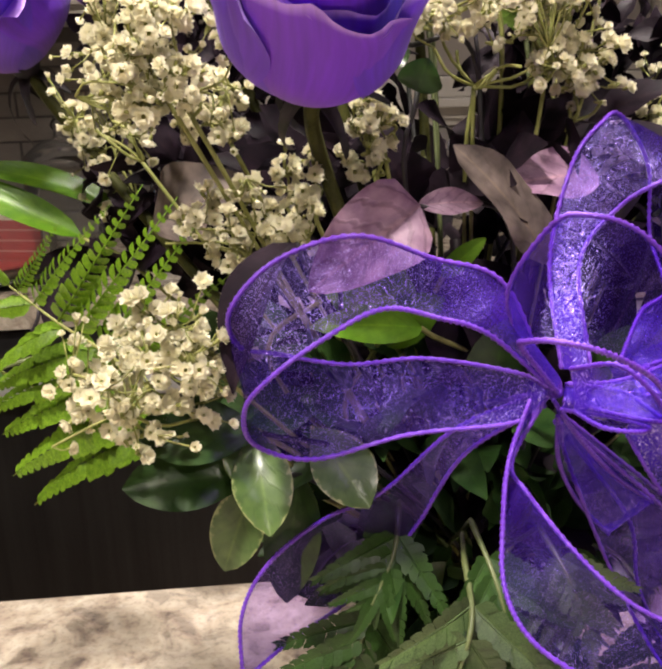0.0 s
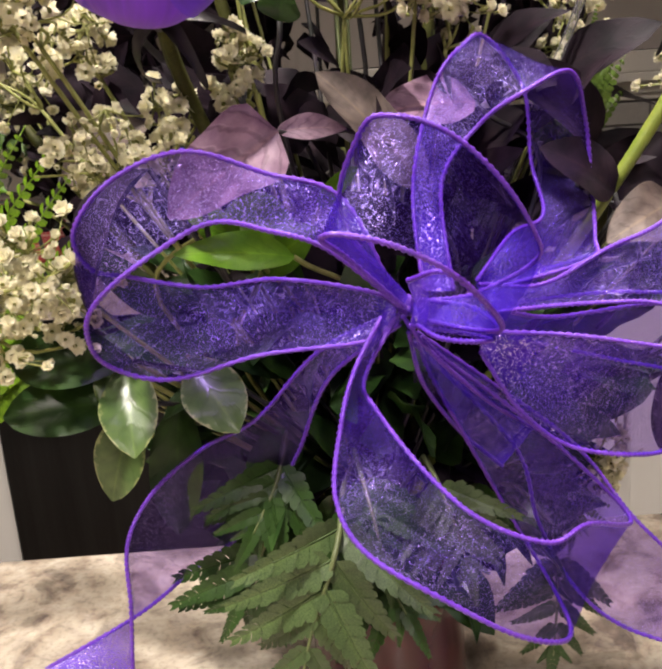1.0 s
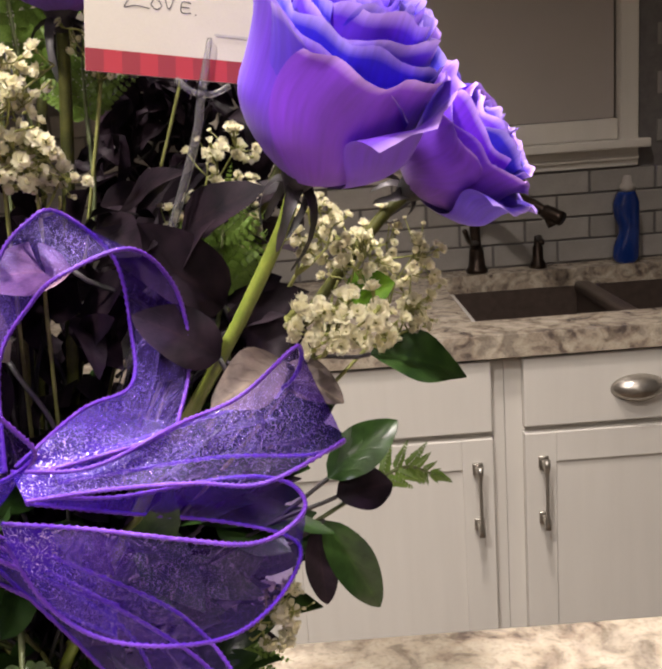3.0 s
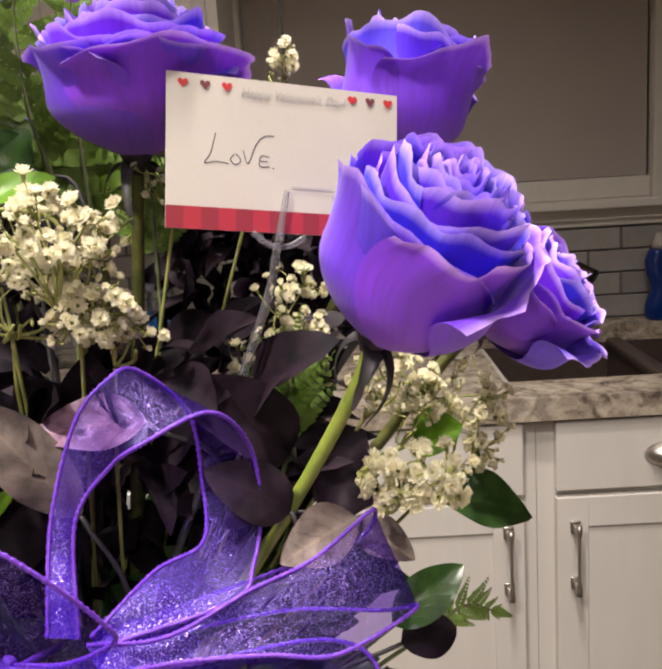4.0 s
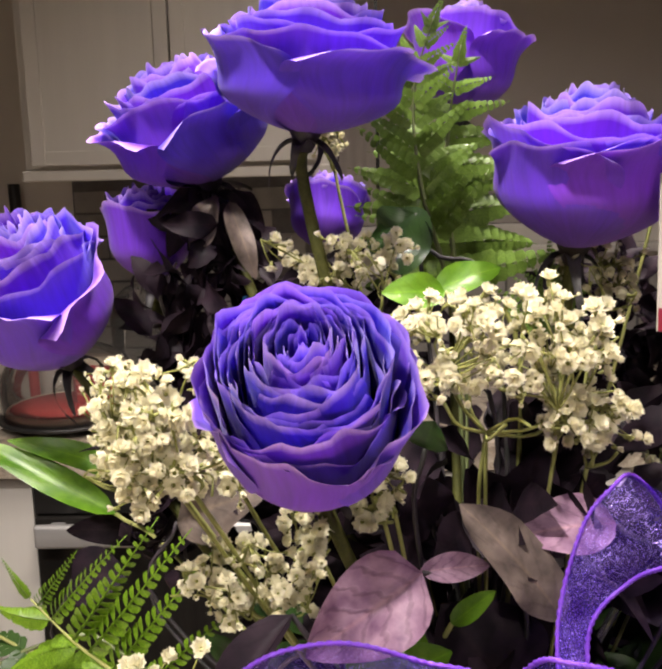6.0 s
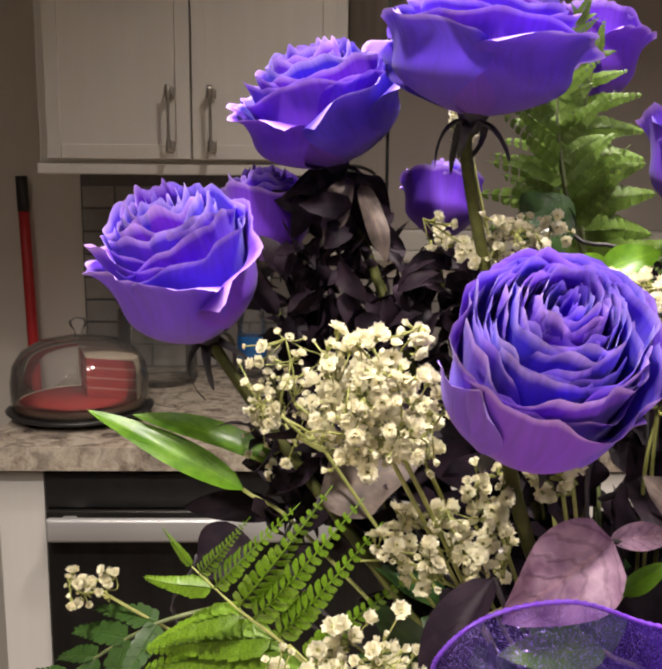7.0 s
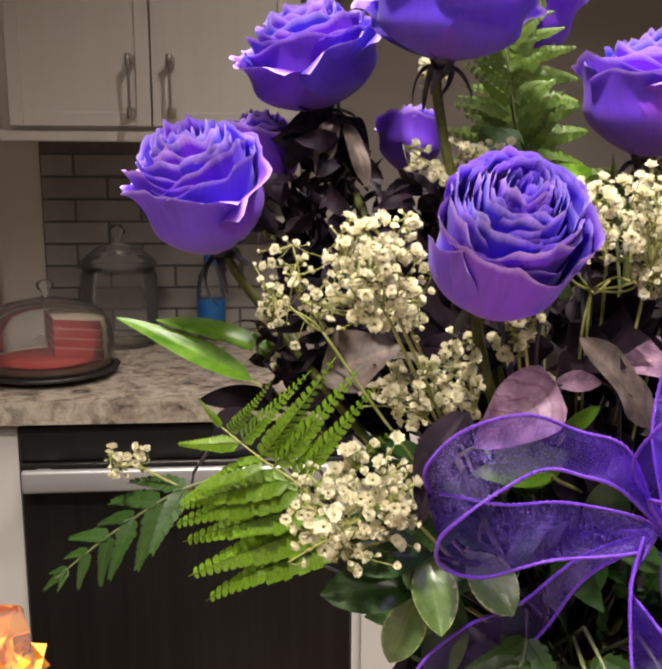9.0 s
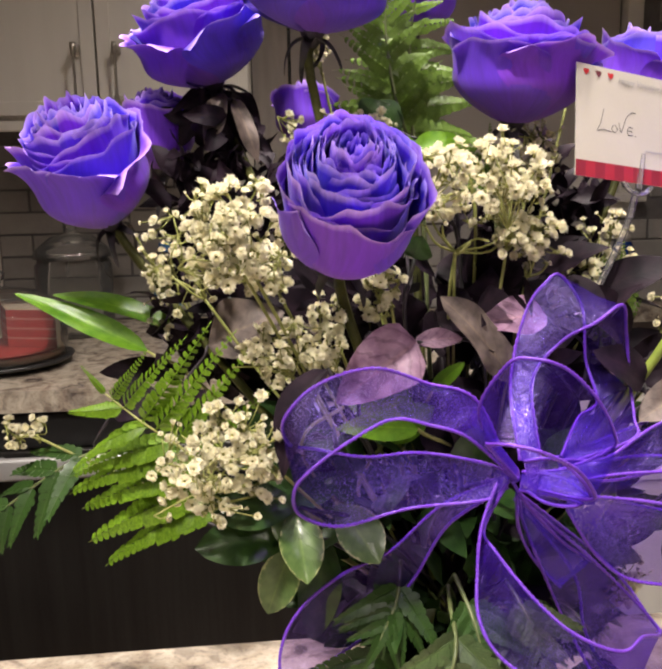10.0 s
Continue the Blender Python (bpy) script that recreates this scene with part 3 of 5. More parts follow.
sink = thing("kitchen_sink", ((SX0 + SX1) / 2, 1.79, 0.71), "dark brown double-bowl composite sink", "sink")
for a, b in ((SX0, SXM - 0.012), (SXM + 0.012, SX1)):
    bm = bmesh.new()
    box(bm, (a - 0.012, SY0 - 0.012, 0.69), (b + 0.012, SY1 + 0.012, 0.7))
    box(bm, (a - 0.012, SY0 - 0.012, 0.7), (a, SY1 + 0.012, 0.874))
    box(bm, (b, SY0 - 0.012, 0.7), (b + 0.012, SY1 + 0.012, 0.874))
    box(bm, (a, SY0 - 0.012, 0.7), (b, SY0, 0.874))
    box(bm, (a, SY1, 0.7), (b, SY1 + 0.012, 0.874))
    part("bowl", bm, SINK_MAT, sink, smooth=False)
part("divider", box(bmesh.new(), (SXM - 0.018, SY0, 0.86), (SXM + 0.018, SY1, 0.885), 0.006), SINK_MAT, sink)

faucet = thing("faucet", (0.63, 2.088, TOP), "dark bronze arched kitchen faucet", "faucet")
part("base_ring", lathe(bmesh.new(), [(0.026, 0), (0.026, 0.008), (0.02, 0.016), (0.017, 0.05), (0.015, 0.06)], (0.63, 2.088, TOP)), BRONZE, faucet)
part("spout", tube(bmesh.new(), spline([(0.63, 2.088, 0.965), (0.63, 2.088, 1.04), (0.66, 2.06, 1.085), (0.71, 2.01, 1.09), (0.76, 1.96, 1.06), (0.775, 1.945, 1.03)], 28), 0.0125, 10), BRONZE, faucet)
part("nozzle", tube(bmesh.new(), spline([(0.76, 1.96, 1.062), (0.79, 1.93, 1.045)], 6), 0.016, 10), BRONZE, faucet)
part("lever", tube(bmesh.new(), spline([(0.63, 2.08, 0.985), (0.6, 2.0, 1.0), (0.585, 1.97, 1.03)], 10), 0.006, 8), BRONZE, faucet)
pump = thing("soap_pump", (0.775, 2.09, TOP), "dark bronze soap pump beside the sink", "soap dispenser")
part("collar", lathe(bmesh.new(), [(0.02, 0), (0.019, 0.01), (0.013, 0.02), (0.012, 0.05), (0.008, 0.055), (0.008, 0.075)], (0.775, 2.09, TOP)), BRONZE, pump)
part("spout", tube(bmesh.new(), spline([(0.775, 2.09, 0.985), (0.77, 2.05, 0.992), (0.765, 2.01, 0.985)], 8), 0.006, 8), BRONZE, pump)

# blue bottle with a waisted side
soap = thing("soap_bottle", (0.978, 2.075, TOP), "dark blue waisted washing-up liquid bottle with a cap", "bottle")
bm = bmesh.new()
rings = []
for i in range(25):
    z = i / 24 * 0.165
    waist = 0.014 * math.exp(-((z - 0.075) / 0.028) ** 2)
    w = 0.031 * (1 - 0.35 * max(0.0, (z - 0.14) / 0.025)) * (1 - 0.25 * math.exp(-z / 0.004))
    rings.append([bm.verts.new((0.978 + waist * 0.5 + (w - waist * 0.5) * math.copysign(abs(math.cos(a)) ** 0.7, math.cos(a)), 2.075 + 0.02 * math.sin(a), TOP + z)) for a in (2 * math.pi * k / 24 for k in range(24))])
for a, b in zip(rings, rings[1:]):
    for k in range(24):
        bm.faces.new((a[k], a[(k + 1) % 24], b[(k + 1) % 24], b[k]))
bm.faces.new(rings[0][::-1]), bm.faces.new(rings[-1])
part("body", bm, BLUE_SOAP, soap)
part("cap", lathe(bmesh.new(), [(0.017, 0), (0.017, 0.014), (0.011, 0.02), (0.009, 0.034), (0.006, 0.036)], (0.98, 2.075, TOP + 0.165)), SHADE, soap, "grey flip cap")

# cake under a glass cloche
CX, CY = -0.466, 1.685
tray = thing("cake_plate", (CX, CY, TOP), "round dark cake plate on the granite worktop", "plate")
part("plate", lathe(bmesh.new(), [(0.08, 0.0), (0.09, 0.006), (0.132, 0.012), (0.137, 0.017), (0.13, 0.02), (0.0, 0.016)], (CX, CY, TOP), 48), BLACK_PLASTIC, tray)
cake = thing("cake", (CX, CY, TOP + 0.02), "red layer cake with cream icing, partly eaten", "cake")
part("bottom_layer", lathe(bmesh.new(), [(0.113, 0.0), (0.114, 0.008), (0.111, 0.012), (0.0, 0.012)], (CX, CY, TOP + 0.02), 40), CAKE_RED, cake)
part("cream_rim", lathe(bmesh.new(), [(0.114, 0.0), (0.119, 0.004), (0.117, 0.012), (0.112, 0.0135), (0.112, 0.0)], (CX, CY, TOP + 0.02), 40), CREAM, cake)


def wedge(r, z0, z1, a0, a1, n=18):
    bm = bmesh.new()
    low = [bm.verts.new((CX + 0.01, CY + 0.01, z0))] + [bm.verts.new((CX + r * math.cos(a0 + (a1 - a0) * i / n), CY + r * math.sin(a0 + (a1 - a0) * i / n), z0)) for i in range(n + 1)]
    top = [bm.verts.new((v.co.x, v.co.y, z1)) for v in low]
    bm.faces.new(low[::-1]), bm.faces.new(top)
    for i in range(len(low)):
        k = (i + 1) % len(low)
        bm.faces.new((low[i], low[k], top[k], top[i]))
    return bm


for i in range(4):
    part("cake_layer", wedge(0.106, TOP + 0.033 + i * 0.0195, TOP + 0.0495 + i * 0.0195, radians(-8), radians(104)), CAKE_RED, cake, smooth=False)
    part("cream_layer", wedge(0.108, TOP + 0.0495 + i * 0.0195, TOP + 0.0522 + i * 0.0195, radians(-8), radians(104)), CREAM if i == 3 else CAKE_FILL, cake, smooth=False)
bm = bmesh.new()
sheet(bm, [[(CX + (0.112 - 0.006 * (i == 5)) * math.cos(radians(-10 + 116 * j / 24)), CY + (0.112 - 0.006 * (i == 5)) * math.sin(radians(-10 + 116 * j / 24)), TOP + 0.033 + i * 0.0156) for j in range(25)] for i in range(6)])
part("icing", bm, CREAM, cake)
dome = thing("glass_cloche", (CX, CY, TOP + 0.02), "clear glass dome with a knob over the cake", "cloche")
part("dome", lathe(bmesh.new(), [(0.127, 0.0), (0.127, 0.05), (0.122, 0.08), (0.105, 0.105), (0.075, 0.122), (0.03, 0.131), (0.0, 0.132)], (CX, CY, TOP + 0.021), 48), GLASS, dome)
part("knob", lathe(bmesh.new(), [(0.008, 0), (0.007, 0.01), (0.016, 0.022), (0.017, 0.03), (0.01, 0.035), (0.0, 0.037)], (CX, CY, TOP + 0.152), 24), GLASS, dome)
jar = thing("glass_jar", (-0.37, 1.98, TOP), "large clear glass jar with a domed lid", "jar")
part("jar", lathe(bmesh.new(), [(0.08, 0.0), (0.086, 0.01), (0.086, 0.16), (0.075, 0.175)], (-0.37, 1.98, TOP), 40), GLASS, jar)
part("lid", lathe(bmesh.new(), [(0.088, 0.176), (0.086, 0.19), (0.05, 0.222), (0.012, 0.232), (0.01, 0.245), (0.02, 0.258), (0.012, 0.272), (0.0, 0.274)], (-0.37, 1.98, TOP), 40), GLASS, jar)
bottle = thing("water_bottle", (-0.165, 2.03, TOP), "clear plastic water bottle with a blue label", "bottle")
part("bottle", lathe(bmesh.new(), [(0.03, 0.0), (0.033, 0.006), (0.033, 0.12), (0.028, 0.15), (0.014, 0.175), (0.013, 0.19)], (-0.165, 2.03, TOP), 24), GLASS, bottle)
part("label", lathe(bmesh.new(), [(0.0336, 0.045), (0.0337, 0.046), (0.0337, 0.095), (0.0336, 0.096)], (-0.165, 2.03, TOP), 24), BLUE_LABEL, bottle, "blue wrap label")
part("cap", lathe(bmesh.new(), [(0.015, 0.178), (0.0155, 0.18), (0.0155, 0.196), (0.013, 0.199)], (-0.165, 2.03, TOP), 20), BLUE_LABEL, bottle, "blue screw cap")

broom = thing("broom_handle", (-0.648, 2.05, 0), "red broom stick with a dark grip leaning on the wall", "broom")
part("stick", tube(bmesh.new(), [Vector((-0.648, 2.05, 0)) + (Vector((-0.692, 2.1, 1.294)) - Vector((-0.648, 2.05, 0))) * i / 8 for i in range(9)], 0.0125, 12), RED_PAINT, broom)
part("grip", tube(bmesh.new(), [Vector((-0.692, 2.1, 1.294)) + (Vector((-0.692, 2.1, 1.294)) - Vector((-0.648, 2.05, 0))).normalized() * (i * 0.02 - 0.01) for i in range(5)], 0.0135, 12), BLACK_PLASTIC, broom)

# ---- island ----
island = thing("kitchen_island", (0.1, -0.1, 0.0), "kitchen island with a speckled beige granite top", "island")
part("granite_top", box(bmesh.new(), (-1.1, -0.25, TOP - 0.04), (1.2, 0.606, TOP), 0.006, 3), GRANITE, island, "speckled beige and brown granite slab")
part("body", boxes(((-1.0, -0.15, 0.0), (1.1, 0.52, TOP - 0.0405))), PAINT, island, smooth=False)

bag = thing("crisp_bag", (-0.258, 0.555, 0.915), "clear bag half full of orange snacks on the island", "snack bag")
random.seed(5)
bx, by = (-0.258, 0.555, 0.915)[:2]
grid = [[(bx + (0.04 - 0.008 * i / 10) * math.cos(2 * math.pi * j / 24) * (1 + 0.06 * math.sin(j * 2.1 + i)), by + 0.028 * (1 - i / 13) * math.sin(2 * math.pi * j / 24), TOP + 0.001 + i * 0.0095) for j in range(25)] for i in range(11)]
part("film", sheet(bmesh.new(), grid), CLEAR, bag, "crinkled clear film").visible_shadow = False
for k in range(60):
    x, y, z = bx + random.uniform(-0.026, 0.026), by + random.uniform(-0.014, 0.014), TOP + 0.008 + random.random() * 0.06
    bm = sheet(bmesh.new(), [[((u - 2) * 0.008, (v - 2) * 0.008, 0.002 * math.sin(u * 1.3) * (v - 2)) for u in range(5)] for v in range(5)])
    part("crisp", bm, ORANGE, bag, m=pose(x, y, z, random.uniform(0, 180), random.uniform(0, 180), random.uniform(0, 360)))

# ---- the bouquet ----
VX, VY = 0.126, 0.400
MOUTH = Vector((VX, VY, 1.035))
vase = thing("vase", (VX, VY, TOP), "dark red glass vase standing on the granite island", "vase")
part("glass", lathe(bmesh.new(), [(0.034, 0.0), (0.038, 0.004), (0.039, 0.03), (0.038, 0.08), (0.04, 0.112), (0.036, 0.112), (0.034, 0.08), (0.034, 0.02), (0.0, 0.012)], (VX, VY, TOP), 40), VASE_GLASS, vase)
part("rim", lathe(bmesh.new(), [(0.0355, 0.111), (0.041, 0.111), (0.0425, 0.116), (0.04, 0.12), (0.036, 0.117), (0.0355, 0.111)], (VX, VY, TOP), 40), VASE_GLASS, vase)


def foot(seed):
    """A place inside the vase where a stem ends."""
    rnd = random.Random(seed)
    a, r = rnd.uniform(0, 6.28), rnd.uniform(0.0, 0.02)
    return Vector((VX + r * math.cos(a), VY + r * math.sin(a), TOP + 0.03))


def stem_line(seed, end, lean=None, n=22):
    """A stem from the vase, through its mouth, to end; lean is the way it arrives."""
    f = foot(seed)
    end = Vector(end)
    mid = MOUTH + (f - Vector((VX, VY, f.z))) * 0.8
    pts = [f, mid]
    if lean is not None:
        lean = Vector(lean).normalized() * 0.6 + (end - mid).normalized() * 0.7
        if lean.z > 0.25 or (end - mid).z < 0.02:
            pts.append(end - lean.normalized() * min(0.05, (end - mid).length * 0.35))
    pts.append(end)
    return spline(pts, n)


def petal_grid(radius, height, half, rnd, flare, close, corner, twist, peak=1.0, ruffle=1.0, rows=17, cols=27):
    """One petal, cupped round the z axis: flare rolls its lip out, more at the sides, so that it comes to a point; close pulls it in."""
    ph, ph2, wav = rnd.uniform(0, 6.28), rnd.uniform(0, 6.28), rnd.uniform(0.7, 1.4)
    point, fold, off = rnd.uniform(0.02, 0.11) * peak, rnd.uniform(-0.5, 0.5), rnd.uniform(-0.25, 0.25)
    grid = []
    for i in range(rows):
        v = i / (rows - 1)
        lip = max(0.0, v - 0.55) / 0.45
        row = []
        for j in range(cols):
            u = 2 * j / (cols - 1) - 1
            side = min(1.2, abs(u - off))
            a = u * half * (0.4 + 0.6 * math.sin(min(1.0, v * 1.3 + 0.05) * math.pi / 2)) * (1 - 0.16 * lip ** 2)
            roll = flare * (0.34 + 0.12 * side ** 1.7) * lip ** 1.8
            r = radius * (0.13 + 0.87 * math.sin(min(v / 0.5, 1.0) * math.pi / 2) ** 0.8)
            r += radius * (roll - close * 0.28 * lip ** 2 + twist * u * v)
            r += ruffle * radius * lip * (0.05 * math.sin(5 * u * wav + ph) + 0.035 * lip * math.sin(11 * u + ph2) + 0.018 * lip * math.sin(23 * u + ph)) * (0.55 + flare)
            r -= radius * 0.03 * lip * math.exp(-((u - fold) / 0.16) ** 2)
            z = height * v * (1 - corner * v * side ** 3)
            z += height * lip * (0.03 * math.sin(5 * u * wav + ph2) + 0.02 * lip * math.sin(12 * u + ph) + point * max(0.0, 1 - 1.4 * side) ** 1.3)
            z -= height * 0.42 * roll * lip
            row.append((r * math.cos(a), r * math.sin(a), z))
        grid.append(row)
    return grid


def rose(seed, base, top, dia, opened, label, lean=None, stem=STEM, petals=25, tilt=4, uneven=1.0, dome=0.0, dense=0.85, peak=1.3):
    """A rose: stem, calyx, sepals and petals; base is the foot of the bloom and top its open centre."""
    rnd = random.Random(seed)
    base, top = Vector(base), Vector(top)
    axis = (top - base)
    height = axis.length
    z = axis.normalized()
    x = z.orthogonal().normalized()
    m = Matrix((x, z.cross(x), z)).transposed().to_4x4()
    m.translation = base
    line = stem_line(seed, base, lean if lean is not None else z)
    root = thing("rose", line[0], label, "rose", "roses in the vase")
    part("stem", tube(bmesh.new(), line, 0.0029, 8), stem, root)
    part("calyx", lathe(bmesh.new(), [(0.003, -0.008), (0.0055, -0.003), (0.0085, 0.003), (0.011, 0.01)], n=12), SEPAL, root, m=m)
    for k in range(5):
        a = k * 1.257 + rnd.uniform(-0.3, 0.3)
        drop = rnd.uniform(0.2, 1.7)
        ln = rnd.uniform(0.013, 0.038)
        sway = rnd.uniform(-0.006, 0.006)
        g = []
        for i in range(7):
            s = i / 6
            w = 0.0032 * (1 - s) ** 0.8 + 0.0003 + 0.0006 * (s > 0.7)
            out, up = 0.005 + 0.75 * ln * s * math.cos(0.1 + drop * s), -0.004 - ln * s * math.sin(0.1 + drop * s)
            g.append([(out, (q - 1) * w + sway * s * s, up + 0.002 * abs(q - 1)) for q in range(3)])
        part("sepal", sheet(bmesh.new(), g), SEPAL, root, m=m @ Matrix.Rotation(a, 4, "Z"))
    rad = dia / 2
    ang = rnd.uniform(0, 6.28)
    for k in range(petals):
        s = k / (petals - 1)
        ang += 2.4 + rnd.uniform(-0.3, 0.3)
        r = rad * (0.07 + 0.82 * s ** dense)
        h = height * (1 - (0.12 + 0.12 * opened + dome) * s ** 1.5 - 0.05 * (s < 0.12) + rnd.uniform(-0.045, 0.035) * uneven * (1.1 - s))
        half = 2.3 - 0.95 * s ** 0.8 + (0.85 - dense) * 1.5 + rnd.uniform(-0.12, 0.12)
        flare = 0.1 + opened * (0.18 * s + 1.5 * max(0.0, s - 0.5)) * rnd.uniform(0.75, 1.2)
        close = (1 - opened) * 0.5 * (1 - s) + 0.35 * (1 - s)
        g = petal_grid(r, h, half, rnd, flare, close, 0.02 + 0.65 * max(0.0, s - 0.8), 0.07 - 0.065 * s, peak * s ** 1.5, 1.0 + 3.0 * (0.85 - dense))
        part("petal", sheet(bmesh.new(), g), PETAL_OUT if s > 0.8 else PETAL, root, m=m @ pose(0, 0, 0, rnd.uniform(-tilt, tilt) * s, rnd.uniform(-tilt, tilt) * s, math.degrees(ang)))
    return root


rose(1, (0.054, 0.335, 1.275), (0.054, 0.272, 1.331), 0.067, 0.15, "violet-blue rose with tightly whorled petals on a dark stem", tilt=4, uneven=0.9, petals=38, dome=0.16, dense=0.7)
rose(2, (0.165, 0.425, 1.338), (0.171, 0.42, 1.405), 0.087, 0.6, "large wide-open violet rose with ruffled pale petal edges", dome=0.1, petals=28)
rose(3, (0.278, 0.52, 1.326), (0.3, 0.528, 1.398), 0.084, 0.62, "half-open violet rose with pointed pale outer petals", petals=22, uneven=1.6, peak=2.6)
rose(4, (-0.006, 0.53, 1.369), (-0.024, 0.515, 1.431), 0.092, 0.6, "open violet rose with broad pale lower petals", dome=0.08)
rose(5, (-0.072, 0.475, 1.283), (-0.093, 0.445, 1.356), 0.082, 0.6, "violet-blue rose leaning outward on a bent brown-green stem", lean=(-0.5, 0.1, 0.8), petals=24, uneven=0.5, dense=0.8, dome=0.12, peak=1.8)
rose(6, (0.262, 0.365, 1.265), (0.296, 0.336, 1.331), 0.078, 0.35, "violet rose with pale outer petals, light put into its green stem", lean=(0.35, -0.1, 0.9), stem=STEM_LIT, petals=26, dense=0.78, dome=0.08)
rose(7, (0.312, 0.435, 1.252), (0.354, 0.42, 1.282), 0.076, 0.7, "deep blue-violet rose turned outward with drooping petals", lean=(0.6, 0.1, 0.5), petals=20, peak=1.8)
rose(8, (0.051, 0.43, 1.389), (0.056, 0.426, 1.45), 0.09, 0.7, "wide-open violet-blue rose with wavy pale rims", dome=0.2, petals=28)
rose(9, (-0.046, 0.56, 1.312), (-0.047, 0.55, 1.368), 0.056, 0.25, "half-hidden violet rosebud with dark drooping sepals", petals=14)
rose(10, (0.056, 0.56, 1.326), (0.058, 0.567, 1.372), 0.05, 0.3, "pale violet rose half hidden behind the stems", petals=20)
rose(11, (0.13, 0.55, 1.402), (0.138, 0.555, 1.462), 0.064, 0.6, "violet rose with long pointed petals behind the fern", petals=20)

# ---- sprays of small white flowers ----


def floret_mesh(seed, bud=False):
    """A tiny double flower: two or three whorls of notched petals over a pale green cup; a bud keeps them closed."""
    rnd = random.Random(seed)
    bm = bmesh.new()
    for ring, (count, reach, rise) in enumerate(((6, 0.4, 0.75),) if bud else ((7, 1.0, 0.3), (6, 0.8, 0.62), (4, 0.45, 0.82))):
        for k in range(count):
            a = 2 * math.pi * (k + 0.5 * ring) / count + rnd.uniform(-0.2, 0.2)
            out, up = reach * rnd.uniform(0.8, 1.15), rise * rnd.uniform(0.85, 1.15)
            w = (0.36 if bud else 0.5) * rnd.uniform(0.85, 1.15)
            ca, sa = math.cos(a), math.sin(a)
            def at(r, t, z):
                return bm.verts.new((r * ca - t * sa, r * sa + t * ca, z))
            low = [at(0.16, -0.1, -0.05), at(0.16, 0.1, -0.05)]
            mid = [at(out * 0.6 + 0.08, -w * 0.85, up * 0.75), at(out * 0.62, 0.0, up * 0.62), at(out * 0.6 + 0.08, w * 0.85, up * 0.75)]
            top = [at(out, -w * 0.7, up + rnd.uniform(-0.1, 0.12)), at(out * 0.9, 0.0, up * 0.92), at(out, w * 0.7, up + rnd.uniform(-0.1, 0.12))]
            for f in ((low[0], low[1], mid[1]), (low[0], mid[1], mid[0]), (low[1], mid[2], mid[1]), (mid[0], mid[1], top[1], top[0]), (mid[1], mid[2], top[2], top[1])):
                bm.faces.new(f)
    first = len(bm.faces)
    lathe(bm, [(0.07, -0.75), (0.2, -0.55), (0.27, -0.2), (0.22, 0.12)], n=6)
    bm.faces.ensure_lookup_table()
    for f in bm.faces[first:]:
        f.material_index = 1
    data = bpy.data.meshes.new("floret")
    bm.to_mesh(data)
    bm.free()
    data.materials.append(FLORET)
    data.materials.append(TWIG)
    data.shade_smooth()
    return data


FLORETS = [floret_mesh(k, k > 6) for k in range(9)]


def spray(seed, centre, size, count, floret=0.0034, label="spray of tiny cream-white flowers on thin green twigs", split=None, stem=None):
    """Baby's-breath: a forked stem whose twigs end in florets, spread through a rounded cloud."""
    rnd = random.Random(seed)
    c = Vector(centre)
    down = (MOUTH - c).normalized()
    fork = Vector(split) if split else c + down * max(size) * 0.9
    line = stem_line(seed, fork, -down)
    root = thing("flower_spray", line[0], label, "filler flower", "white flower sprays")
    bm = tube(bmesh.new(), line, 0.0009, 5)
    nodes, hubs = [], []
    for k in range(4):
        q = fork.lerp(c, rnd.uniform(0.35, 0.75)) + Vector((rnd.uniform(-0.5, 0.5) * size[0], rnd.uniform(-0.5, 0.5) * size[1], rnd.uniform(-0.3, 0.2) * size[2]))
        hubs.append(q)
        tube(bm, spline([fork, (fork + q) / 2 + Vector((rnd.uniform(-1, 1), rnd.uniform(-1, 1), rnd.uniform(-1, 1))) * 0.004, q], 5), 0.0007, 4)
    for k in range(max(4, count // 9)):
        q = c + Vector((rnd.gauss(0, 0.45) * size[0], rnd.gauss(0, 0.45) * size[1], rnd.gauss(0, 0.4) * size[2]))
        nodes.append(q)
        h = min(hubs, key=lambda e: (e - q).length)
        tube(bm, spline([h, (h + q) / 2 + Vector((rnd.uniform(-1, 1), rnd.uniform(-1, 1), rnd.uniform(-1, 1))) * 0.004, q], 5), 0.00045, 4)
    ends = []
    for k in range(count):
        while True:
            o = Vector((rnd.uniform(-1, 1), rnd.uniform(-1, 1), rnd.uniform(-1, 1)))
            if 0.1 < o.length < 1 + 0.25 * rnd.random():
                break
        p = c + Vector((o.x * size[0], o.y * size[1], o.z * size[2]))
        q = min(nodes, key=lambda e: (e - p).length)
        p = p.lerp(q, rnd.choice((0.0, 0.3, 0.5, 0.6)))
        tube(bm, [q, (p + q) / 2 + Vector((0, 0, -0.001)), p], 0.00033, 3)
        ends.append((p, (p - q).normalized() if (p - q).length > 1e-4 else Vector((0, 0, 1))))
    part("forked_stem", bm, TWIG, root)
    for p, d in ends:
        d = (d + Vector((0, -0.35, 0.55)) + Vector((rnd.uniform(-1, 1), rnd.uniform(-1, 1), rnd.uniform(-1, 1))) * 0.4).normalized()
        q = d.to_track_quat("Z", "Y")
        s = 0.92 * floret * rnd.choice((0.45, 0.65, 0.78, 0.9, 0.98, 1.08))
        place("floret", rnd.choice(FLORETS), root, m=Matrix.LocRotScale(p, q, (s, s, s * rnd.uniform(0.9, 1.4))))
    return root


